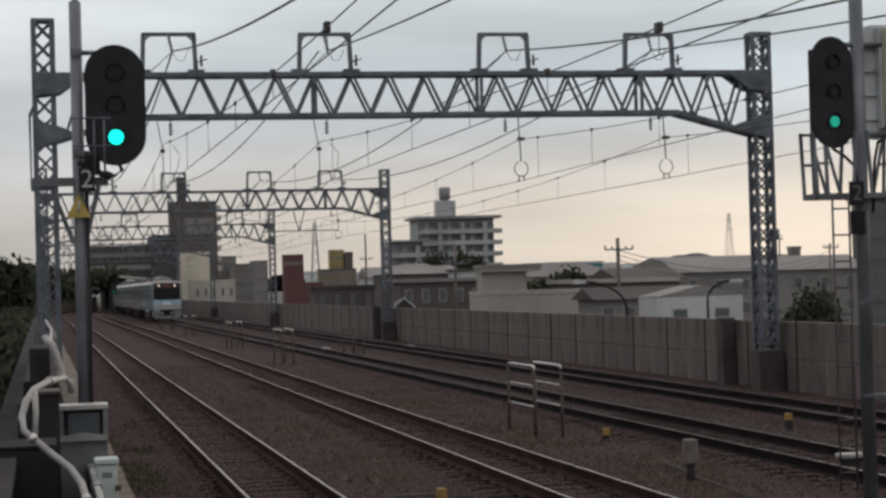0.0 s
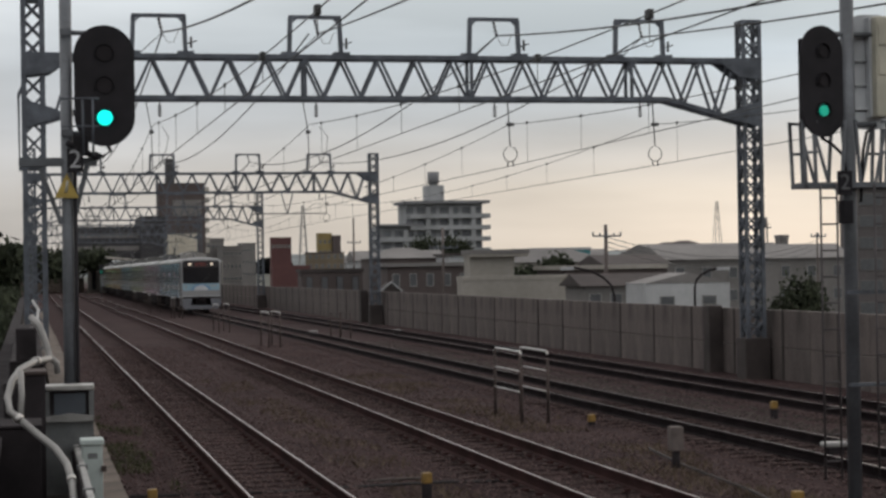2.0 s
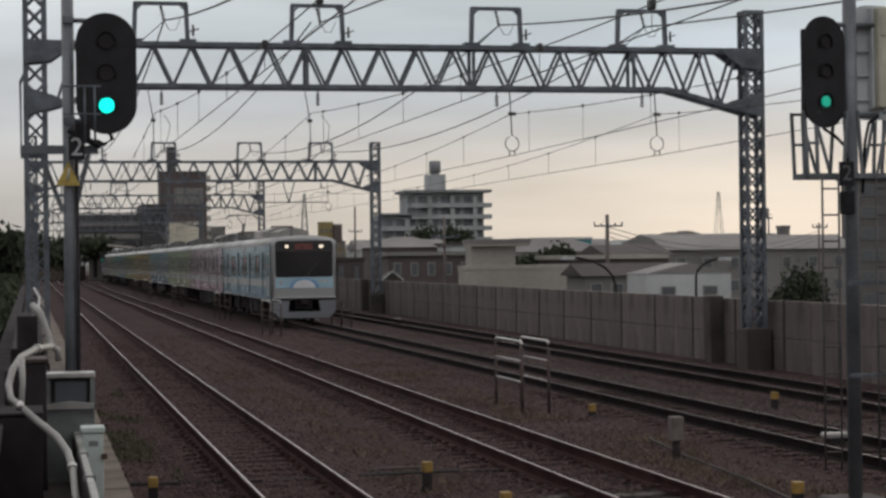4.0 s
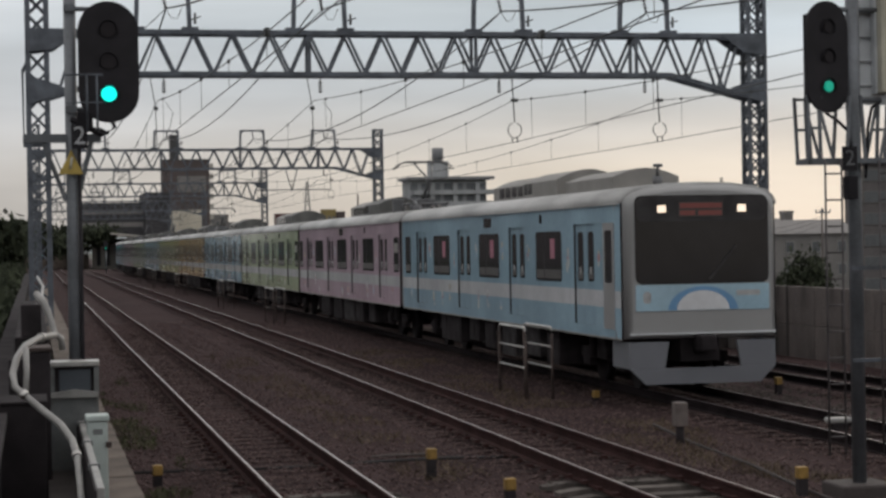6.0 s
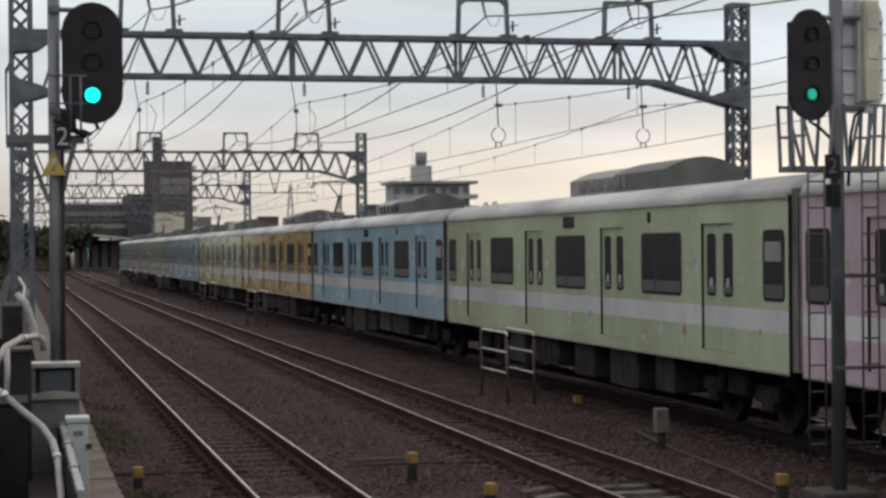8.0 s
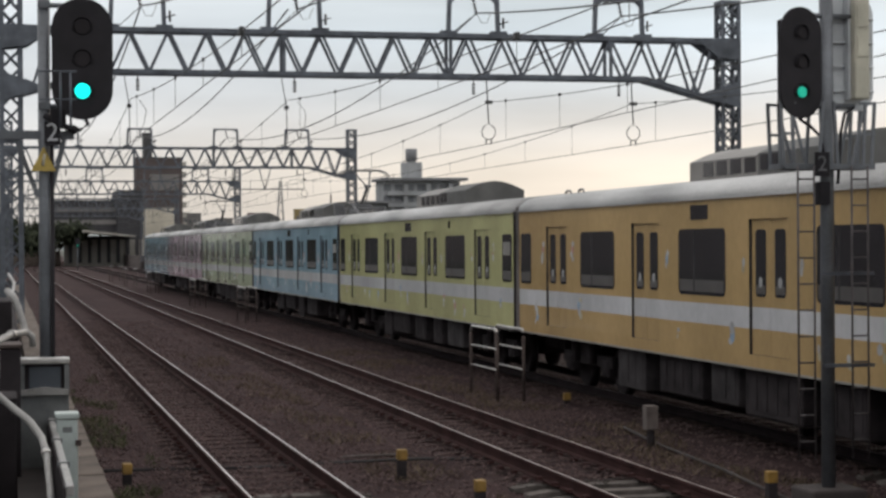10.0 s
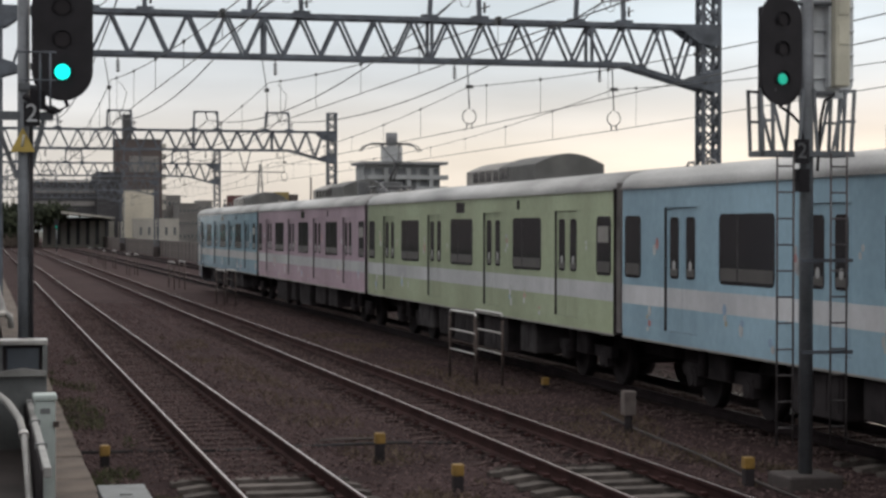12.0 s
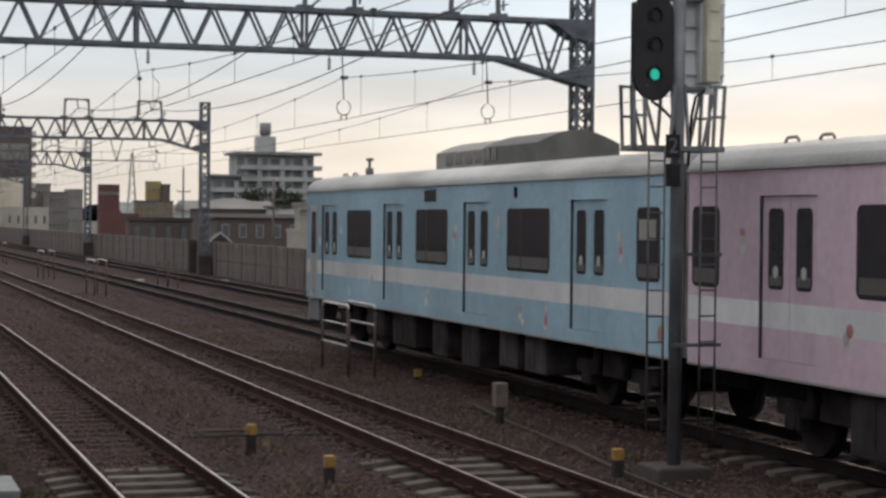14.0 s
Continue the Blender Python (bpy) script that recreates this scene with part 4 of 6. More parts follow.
# ---- signals ----
def signal_head(parent, cx, y, cz, w, h, lamps, lit, m_lit, turn=0.0):
    """Long black backboard with hooded lamps, facing -y."""
    at = pose(cx, y, cz, 0, 0, turn)
    bm = B()
    bm_prism(bm, rounded(-w / 2, w / 2, -h / 2, h / 2, w / 2 - 0.002, 10), "y", -0.015, 0.015)
    board = part("backboard", bm, M["black"], parent, "long black oval backboard", at)
    bm = B()
    bm_box(bm, -0.13, 0.13, 0.015, 0.25, -h / 2 + 0.12, h / 2 - 0.12, bevel=0.02)
    part("lamp_case", bm, M["hood"], board)
    for i in range(lamps):
        z = h / 2 - 0.29 - i * (h - 0.58) / (lamps - 1)
        bm = B()
        bm_bar(bm, (0, -0.015, z), (0, -0.035, z), 0.078 if m_lit is M["lamp_on"] else 0.06, 20)
        part("lens", bm, m_lit if i == lit else M["lamp_off"], board)
        bm = B()
        n, r = 14, 0.098
        inn, out = [], []
        for k in range(n + 1):
            a = radians(-35 + 250 * k / n)
            for lst, rr in ((inn, r - 0.006), (out, r)):
                ln = 0.045 if -20 < math.degrees(a) < 200 else 0.03
                lst.append((bm.verts.new((rr * math.cos(a), -0.016, z + rr * math.sin(a))), bm.verts.new((rr * math.cos(a), -ln, z + rr * math.sin(a)))))
        for lst in (inn, out):
            for p, q in zip(lst, lst[1:]):
                bm.faces.new((p[0], q[0], q[1], p[1]))
        for p, q in zip(range(n), range(1, n + 1)):
            bm.faces.new((inn[p][1], inn[q][1], out[q][1], out[p][1]))
        part("hood", bm, M["hood"], board)
    return board


def ladder(parent, x, y, z0, z1, w=0.19, step=0.285):
    for s in (-1, 1):
        bm = B()
        bm_bar(bm, (x + s * w / 2, y, z0), (x + s * w / 2, y, z1), 0.013, 6)
        part("ladder_rail", bm, M["ladder_steel"], parent)
    z = z0 + 0.2
    while z < z1:
        bm = B()
        bm_bar(bm, (x - w / 2, y, z), (x + w / 2, y, z), 0.011, 6)
        part("rung", bm, M["ladder_steel"], parent)
        z += step


def text_part(name, body, size, m, parent, at):
    cu = bpy.data.curves.new(name, "FONT")
    cu.body, cu.size, cu.extrude, cu.align_x, cu.align_y = body, size, 0.003, "CENTER", "CENTER"
    cu.materials.append(m)
    ob = new(name, cu)
    ob.parent = parent
    ob.matrix_basis = at
    return ob


def build_signals():
    # beside the platform end
    s = thing("railway_signal", "tall grey signal mast showing a bright green lamp", "signal", "colour light signals")
    x, y = 0.405, 19.7
    bm = B()
    bm_bar(bm, (x, y, -0.3), (x, y, 5.60), 0.062, 16)
    bm_bar(bm, (x, y, 5.60), (x, y, 5.64), 0.05, 16, 0.02)
    part("mast", bm, M["pole"], s)
    for z in (5.08, 4.05):
        bm = B()
        bm_bar(bm, (x, y, z), (x + 0.38, y, z), 0.025, 8)
        bm_bar(bm, (x - 0.06, y, z), (x + 0.06, y, z), 0, flat=(0.16, 0.07))
        part("bracket", bm, M["pole"], s)
    signal_head(s, 0.785, y - 0.14, 4.525, 0.61, 1.235, 3, 2, M["lamp_on"])
    bm = B()
    bm_bar(bm, (-0.08, y, 3.755), (0.70, y, 3.755), 0, flat=(0.10, 0.085))
    bm_bar(bm, (0.12, y, 3.72), (0.34, y, 3.12), 0, flat=(0.04, 0.045))
    bm_bar(bm, (0.60, y, 3.72), (0.46, y, 3.12), 0, flat=(0.04, 0.045))
    bm_box(bm, -0.06, 0.64, y - 0.02, y + 0.35, 3.78, 3.80)
    part("platform_bracket", bm, M["pole"], s)
    bm = B()
    for px, pz in ((0.56, 4.38), (0.66, 4.38)):
        bm_bar(bm, (px, y - 0.3, 3.8), (px, y - 0.3, pz), 0.012, 6)
    bm_bar(bm, (0.34, y - 0.3, 4.38), (0.72, y - 0.3, 4.38), 0.012, 6)
    bm_bar(bm, (0.34, y - 0.3, 4.1), (0.72, y - 0.3, 4.1), 0.010, 6)
    part("guard_rail", bm, M["steel"], s)
    bm = B()
    bm_box(bm, 0.46, 0.62, y - 0.18, y - 0.05, 3.83, 4.02, bevel=0.02)
    bm_bar(bm, (0.40, y - 0.1, 3.95), (0.72, y - 0.16, 3.78), 0.03, 8)
    bm_path(bm, [(0.80, y - 0.1, 3.95), (0.84, y - 0.12, 3.86), (0.76, y - 0.14, 3.80), (0.68, y - 0.12, 3.84)], 0.022, 8)
    part("junction_box", bm, M["hood"], s)
    bm = B()
    bm_box(bm, 0.40, 0.56, y - 0.20, y - 0.18, 3.64, 3.88)
    plate = part("number_plate", bm, M["hood"], s, "black plate with a white numeral")
    text_part("numeral", "2", 0.26, M["signwhite"], plate, pose(0.48, y - 0.204, 3.765, 90, 0, 0))
    bm = B()
    bm_prism(bm, [(0.27, 3.385), (0.515, 3.385), (0.395, 3.635)], "y", y - 0.10, y - 0.085)
    tri = part("warning_sign", bm, M["signyellow"], s, "faded yellow triangular warning sign")
    bm = B()
    bm_bar(bm, (0.385, y - 0.105, 3.44), (0.405, y - 0.105, 3.56), 0.014, 4)
    part("sign_mark", bm, M["sigcase"], tri)
    bm = B()
    bm_bar(bm, (x + 0.075, y - 0.05, 0.1), (x + 0.075, y - 0.05, 3.7), 0.02, 8)
    part("cable", bm, M["hood"], s)

    # between the second and third tracks
    k = 0.941
    y = 19.47

    def X(v):
        return v * k

    def Z(v):
        return 2.607 + (v - 2.607) * k
    s = thing("railway_signal", "grey signal mast with two heads, basket and ladders", "signal", "colour light signals")
    xc = X(9.45)
    bm = B()
    bm_bar(bm, (xc, y, -0.12), (xc, y, 6.2), 0.077, 18)
    part("mast", bm, M["pole"], s)
    bm = B()
    bm_box(bm, xc - 0.32, xc + 0.32, y - 0.32, y + 0.32, -0.4, -0.10, bevel=0.03)
    part("footing", bm, M["concrete_dark"], s)
    signal_head(s, X(9.065), y - 0.13, Z(4.71), 0.575, 1.225, 3, 2, M["lamp_dim"], 17)
    for z in (5.28, 4.22):
        bm = B()
        bm_bar(bm, (X(9.1), y - 0.02, Z(z)), (X(9.8), y, Z(z)), 0.03, 8)
        part("bracket", bm, M["pole"], s)
    bx, bz = X(9.79), Z(4.85)
    bm = B()
    bm_prism(bm, rounded(-0.29, 0.29, -0.64, 0.64, 0.20, 6), "y", 0.10, 0.13)
    back = part("rear_backboard", bm, M["sigback"], s, "pale grey back of a signal facing away", pose(bx, y, bz))
    bm = B()
    bm_box(bm, -0.03, 0.15, -0.12, 0.10, -0.52, 0.60, bevel=0.02)
    for zz in (-0.05, 0.28):
        bm_box(bm, 0.0, 0.12, -0.135, -0.12, zz, zz + 0.22)
    part("lamp_case", bm, M["sigcase"], back, "cream lamp case")
    bm = B()
    bm_box(bm, -0.06, -0.035, -0.02, 0.10, -0.52, 0.60)
    part("case_hinge", bm, M["sigback"], back)
    for zz in (-0.42, -0.15, 0.12, 0.39):
        for xa, xb in ((-0.29, -0.06), (0.15, 0.28)):
            bm = B()
            bm_bar(bm, (xa, 0.08, zz), (xb, 0.08, zz), 0.018, 6)
            part("stiffener", bm, M["sigback"], back)
    # service basket
    zb, zt = Z(3.50), Z(4.26)
    x0, x1 = X(8.83), X(9.96)
    bm = B()
    bm_box(bm, x0, x1, y - 0.15, y + 0.19, zb - 0.01, zb + 0.012)
    basket = part("basket_floor", bm, M["pole"], s)

    def bar(name, a, b2, w, dd):
        bm = B()
        bm_bar(bm, a, b2, 0, flat=(w, dd))
        part(name, bm, M["pole"], basket)
    for yy in (y - 0.16, y + 0.20):
        bar("basket_beam", (x0, yy, zb), (x1, yy, zb), 0.05, 0.06)
        for xx, lean in ((x0, -0.03), (x0 + 0.12, -0.02), (x0 + 0.42, 0.05), (x1 - 0.42, -0.05), (x1 - 0.12, 0.03), (x1 - 0.02, 0.04)):
            bar("basket_post", (xx, yy, zb), (xx + lean, yy, zt), 0.032, 0.032)
        for za in (zb + 0.36, zt - 0.02):
            bar("basket_rail", (x0 - 0.03, yy, za), (x0 + 0.14, yy, za), 0.025, 0.03)
            bar("basket_rail", (x1 - 0.16, yy, za), (x1 + 0.03, yy, za), 0.025, 0.03)
        bar("basket_brace", (x0 + 0.1, yy, zt - 0.1), (x0 + 0.27, yy, zb), 0.025, 0.03)
        bar("basket_brace", (x1 - 0.12, yy, zt - 0.1), (x1 - 0.25, yy, zb), 0.025, 0.03)
    for xx in (x0, x1):
        bar("basket_beam", (xx, y - 0.16, zb), (xx, y + 0.20, zb), 0.05, 0.06)
    bm = B()
    bm_path(bm, [(X(9.02), y - 0.1, Z(4.18)), (X(9.06), y - 0.12, Z(4.05)), (X(9.2), y - 0.1, Z(3.97)), (X(9.33), y - 0.08, Z(3.86)), (X(9.38), y - 0.08, Z(3.6))], 0.018, 8)
    bm_path(bm, [(X(9.75), y - 0.1, Z(4.2)), (X(9.62), y - 0.12, Z(4.12)), (X(9.58), y - 0.1, Z(3.9)), (X(9.55), y - 0.08, Z(3.3))], 0.018, 8)
    part("cable", bm, M["hood"], s)
    bm = B()
    bm_box(bm, X(9.25), X(9.38), y - 0.24, y - 0.10, Z(3.05), Z(3.32), bevel=0.01)
    part("junction_box", bm, M["hood"], s)
    bm = B()
    bm_box(bm, X(9.26) - 0.08, X(9.44) - 0.08, y - 0.27, y - 0.25, Z(3.38), Z(3.66))
    plate = part("number_plate", bm, M["hood"], s, "black plate with a white numeral")
    text_part("numeral", "2", 0.24, M["numeral_dim"], plate, pose(X(9.35) - 0.08, y - 0.275, Z(3.52), 90, 0, 0))
    for xx in (X(9.11) - 0.09, X(9.78) - 0.09):
        ladder(s, xx, y - 0.36, 0.25, zb)
    for z in (Z(1.18), Z(2.25)):
        bm = B()
        bm_bar(bm, (X(9.11) + 0.12, y - 0.30, z), (X(9.78) + 0.1, y - 0.30, z), 0, flat=(0.04, 0.04))
        part("ladder_stay", bm, M["steel"], s)


# ---- trackside things ----
def hoop_pair(xa, xb, y0, y1, top, m, label):
    for x in (xa, xb):
        h = thing("guard_rail_hoop", label, "guard rail", "guard rail hoops")
        bm = B()
        r = 0.12
        pts = [(x, y0 + r - r * math.cos(radians(a)), top - r + r * math.sin(radians(a))) for a in (30, 60, 90)]
        pts += [(x, y1 - r + r * math.sin(radians(a)), top - r + r * math.cos(radians(a))) for a in (0, 30, 60, 90)]
        bm_path(bm, pts, 0.026, 8)
        part("top_rail", bm, m, h)
        # Legs and far cross rails: their shade is put into a darker material.
        for yy in (y0, y1):
            bm = B()
            bm_bar(bm, (x, yy, -0.3), (x, yy, top - r), 0.030, 8)
            part("leg", bm, M["rusty"], h)
        for z in (top - 0.36, top - 0.74):
            bm = B()
            bm_bar(bm, (x, y0, z), (x, y1, z), 0.016, 8)
            part("cross_rail", bm, m if y0 < 60 else M["rusty"], h)


def build_trackside():
    g = "weathered galvanised guard rail hoop between the tracks"
    hoop_pair(8.78, 9.28, 33.5, 35.5, 1.05, M["hoop"], g)
    hoop_pair(8.76, 9.18, 70.5, 73.0, 1.05, M["hoop"], g)
    hoop_pair(8.8, 9.3, 90.0, 92.6, 1.05, M["hoop"], g)
    hoop_pair(8.8, 9.3, 118.0, 120.5, 1.05, M["hoop"], g)
    hoop_pair(8.6, 9.3, 138.0, 141.0, 1.05, M["hoop"], g)
    hoop_pair(8.6, 9.4, 157.0, 161.0, 1.05, M["hoop"], g)
    hoop_pair(12.75, 13.2, 78.5, 81.0, 0.78, M["rusty"], "rusty guard rail hoop between the tracks")

    def marker(x, y, h=0.26):
        m = thing("track_marker", "small black marker post with a worn yellow cap", "marker", "track markers")
        bm = B()
        bm_box(bm, x - 0.055, x + 0.055, y - 0.055, y + 0.055, -0.3, h - 0.28, bevel=0.01)
        part("post", bm, M["t_dark"], m)
        bm = B()
        bm_box(bm, x - 0.06, x + 0.06, y - 0.06, y + 0.06, h - 0.28, h - 0.15, bevel=0.012)
        part("cap", bm, M["yellow"], m)
    for x, y, h in ((4.73, 22.7, 0.26), (5.05, 20.05, 0.19), (8.24, 19.54, 0.24), (1.42, 23.0, 0.16), (9.8, 32.5, 0.1), (13.4, 32.8, 0.2)):
        marker(x, y, h)
    p = thing("cable_post", "grey concrete cable post with a dark foot", "post")
    x, y = 8.82, 25.2
    bm = B()
    bm_box(bm, x - 0.09, x + 0.09, y - 0.09, y + 0.09, 0.0, 0.34, bevel=0.015)
    part("head", bm, M["concrete"], p)
    bm = B()
    bm_bar(bm, (x, y, -0.3), (x, y, 0.0), 0.06, 8)
    part("foot", bm, M["t_dark"], p)
    for x, y in ((11.38, 25.6), (12.0, 81.2), (15.5, 80.4)):
        t = thing("rail_coil", "small white track box beside the rail", "track box", "white track boxes")
        bm = B()
        bm_box(bm, x - 0.19, x + 0.19, y - 0.1, y + 0.1, -0.08, 0.0, bevel=0.025)
        part("box", bm, M["white"], t)
        bm = B()
        bm_box(bm, x - 0.12, x + 0.12, y - 0.08, y + 0.08, -0.3, -0.08)
        part("mount", bm, M["t_dark"], t)
    bm = B()
    bm_path(bm, [(1.2, 24.1, -0.20), (2.2, 24.2, -0.22), (3.1, 24.0, -0.21), (4.2, 24.1, -0.19), (5.3, 24.3, -0.2), (6.3, 24.1, -0.21)], 0.022, 6)
    tagged(new("track_cable", mesh_of(bm, "track_cable", M["t_rubber"])), "black cable lying across the ballast", "cable")
    bm = B()
    bm_path(bm, [(4.3, 24.5, -0.17), (4.6, 24.55, -0.165), (5.2, 24.6, -0.17)], 0.02, 6)
    tagged(new("conduit_offcut", mesh_of(bm, "conduit_offcut", M["concrete"])), "pale conduit piece lying on the ballast", "conduit")
    bm = B()
    bm_path(bm, [(9.2, 27.5, -0.19), (8.9, 25.0, -0.2), (8.65, 22.0, -0.19), (8.4, 19.9, -0.2), (8.2, 17.0, -0.2)], 0.02, 6)
    tagged(new("ground_conduit", mesh_of(bm, "ground_conduit", M["concrete_dark"])), "thin conduit on the ballast along the track", "conduit")


def build_platform_side():
    """The fenced strip left of the nearest track: parapet, conduits, monitor box and cabinet."""
    w = thing("parapet", "dark concrete parapet beside the line", "parapet", kind="structure")
    bm = B()
    bm_box(bm, -0.5, -0.30, 10, 120, -1.6, 1.15)
    bm_box(bm, -0.52, -0.24, 10, 120, 1.15, 1.22)
    part("parapet_body", bm, M["t_dark"], w)
    bm = B()
    bm_box(bm, -0.30, 0.60, 14.0, 120, -0.6, -0.05)
    part("path_slab", bm, M["trough"], w)
    # monitor box
    b = thing("signal_monitor_box", "grey box with a dark glass front and hood", "monitor box")
    y = 18.5
    bm = B()
    bm_box(bm, 0.135, 0.18, y, y + 0.28, 1.22, 1.49)
    bm_box(bm, 0.555, 0.60, y, y + 0.28, 1.22, 1.49)
    bm_box(bm, 0.18, 0.555, y + 0.06, y + 0.28, 1.22, 1.49)
    bm_box(bm, 0.14, 0.595, y + 0.01, y + 0.27, 0.4, 1.22)
    part("casing", bm, M["boxgrey"], b)
    bm = B()
    bm_box(bm, 0.13, 0.605, y - 0.01, y + 0.29, 1.494, 1.545, bevel=0.008)
    part("lid", bm, M["hoop"], b)
    bm = B()
    bm_box(bm, 0.182, 0.553, y + 0.045, y + 0.058, 1.25, 1.488)
    part("bezel", bm, M["t_dark"], b)
    bm = B()
    bm_box(bm, 0.225, 0.52, y + 0.035, y + 0.044, 1.25, 1.462)
    part("screen", bm, M["screen"], b)
    bm = B()
    bm_prism(bm, [(0.145, 1.20), (0.59, 1.20), (0.59, 1.245), (0.37, 1.275), (0.145, 1.245)], "y", y - 0.06, y + 0.02)
    part("visor", bm, M["white"], b)
    bm = B()
    bm_box(bm, 0.2, 0.53, y + 0.02, y + 0.25, -0.1, 0.4)
    part("stand", bm, M["boxgrey"], b)
    # pale cabinet
    c = thing("trackside_cabinet", "small pale green cabinet with a lid and latch", "cabinet")
    y = 17.0
    bm = B()
    bm_box(bm, 0.44, 0.62, y, y + 0.25, -0.05, 1.09, bevel=0.006)
    part("body", bm, M["boxpale"], c)
    bm = B()
    bm_box(bm, 0.425, 0.635, y - 0.02, y + 0.27, 1.094, 1.145, bevel=0.012)
    part("lid", bm, M["boxpale"], c)
    bm = B()
    bm_box(bm, 0.60, 0.65, y - 0.03, y - 0.002, 0.86, 0.91)
    part("latch", bm, M["rusty"], c)
    bm = B()
    bm_box(bm, 0.49, 0.575, y - 0.004, y - 0.001, 0.975, 1.025)
    part("label_bar", bm, M["boxgrey"], c)
    # white rail along the path
    r = thing("cable_duct", "white painted cable duct on a dark parapet", "cable duct")
    bm = B()
    bm_box(bm, 0.40, 0.455, 13.2, 20.2, 0.90, 0.975, bevel=0.008)
    part("duct", bm, M["white"], r)
    bm = B()
    bm_box(bm, 0.10, 0.395, 13.2, 20.2, -0.05, 0.50)
    part("duct_wall", bm, M["concrete_dark"], r)
    bm = B()
    bm_box(bm, 0.385, 0.40, 13.2, 20.2, 0.50, 0.955)
    part("duct_backplate", bm, M["t_dark"], r)
    for yy in (14.6, 16.4, 18.2):
        bm = B()
        bm_box(bm, 0.38, 0.47, yy - 0.02, yy + 0.02, 0.94, 0.985)
        part("clamp", bm, M["boxgrey"], r)
    # bent conduits
    for k, (pts, rr) in enumerate((
            ([(0.34, 13.6, 0.50), (0.335, 14.6, 0.62), (0.335, 15.3, 0.76), (0.325, 15.7, 0.92), (0.29, 15.95, 1.04), (0.20, 16.1, 1.16), (0.05, 16.2, 1.28), (-0.08, 16.3, 1.39), (-0.17, 16.3, 1.47), (-0.185, 16.4, 1.58), (-0.15, 16.6, 1.70), (-0.08, 16.8, 1.79), (0.05, 17.2, 1.84), (0.18, 17.6, 1.84), (0.165, 17.62, 1.92), (0.14, 17.65, 2.0), (0.09, 17.7, 2.14), (0.02, 17.8, 2.22)], 0.031),
            ([(-0.075, 16.6, 1.78), (-0.07, 16.5, 1.6), (-0.08, 16.4, 1.42)], 0.026),
            ([(0.17, 17.6, 1.86), (0.24, 17.7, 1.80), (0.25, 17.7, 1.70)], 0.03),
            ([(0.20, 20.5, 1.78), (0.17, 22.0, 1.93), (0.10, 24.5, 2.05), (0.13, 27, 2.12), (0.06, 29, 2.22)], 0.02),
            ([(0.03, 24.0, 1.95), (0.18, 25.0, 1.88), (0.17, 27.0, 1.78)], 0.018))):
        cd = thing("cable_conduit", "white bent cable conduit fixed on the parapet", "conduit", "white conduits")
        bm = B()
        bm_path(bm, pts, rr, 10)
        part("tube", bm, M["white"], cd)
        if k == 0:
            for q in (3, 7, 12):
                bm = B()
                a, b2 = Vector(pts[q]), Vector(pts[q + 1])
                bm_bar(bm, a, a + (b2 - a).normalized() * 0.05, rr + 0.012, 10)
                part("collar", bm, M["hoop"], cd)
    q = thing("equipment_cubicle", "dark low equipment cubicle behind the conduits", "cubicle")
    bm = B()
    bm_box(bm, -0.25, 0.16, 18.9, 40, -0.05, 1.55)
    part("cubicle_body", bm, M["t_gear"], q)
    bm = B()
    bm_box(bm, -0.20, 0.14, 19.6, 34, 1.555, 1.74, bevel=0.02)
    part("cubicle_cover", bm, M["t_dark"], q)
    q = thing("relay_box", "tall black steel relay box under a bent conduit", "relay box", "black relay boxes")
    bm = B()
    bm_box(bm, -0.13, 0.07, 19.1, 18.95 + 0.55, 1.76, 2.08, bevel=0.012)
    part("box_body", bm, M["t_gear"], q)
    q = thing("relay_box", "black steel relay box beside the duct", "relay box", "black relay boxes")
    bm = B()
    bm_box(bm, -0.85, 0.09, 16.75, 17.6, -0.05, 1.28, bevel=0.015)
    part("box_body", bm, M["t_dark"], q)
    bm = B()
    bm_box(bm, -0.87, 0.10, 16.73, 17.62, 1.284, 1.31, bevel=0.01)
    part("box_lid", bm, M["t_gear"], q)
    q = thing("relay_box", "black steel relay box behind the conduit strut", "relay box", "black relay boxes")
    bm = B()
    bm_box(bm, -0.05, 0.14, 17.8, 18.4, -0.05, 1.68, bevel=0.012)
    part("box_body", bm, M["t_dark"], q)
    bm = B()
    bm_box(bm, -0.06, 0.15, 17.79, 18.41, 1.684, 1.72, bevel=0.008)
    part("box_lid", bm, M["rusty"], q)
    bm = B()
    bm_box(bm, 1.12, 1.6, 18.4, 19.5, -0.25, 0.0, bevel=0.012)
    bm_box(bm, 1.30, 1.42, 18.7, 18.72, 0.0, 0.012)
    tagged(new("access_slab", mesh_of(bm, "access_slab", M["boxgrey"])), "pale concrete access slab beside the trough", "slab")
    bm = B()
    bm_box(bm, 0.30, 0.55, 26, 44, -0.05, 0.9)
    tagged(new("cable_plinth", mesh_of(bm, "cable_plinth", M["trough"])), "pale brown concrete plinth beside the trough", "plinth")


# ---- distance ----
def cmat(name, c, v=0.15):
    return mat(name, c, 0.85, 0, v, 0.25, 0, 3, streak=(1, 1, 0.3), rnd=0.05)


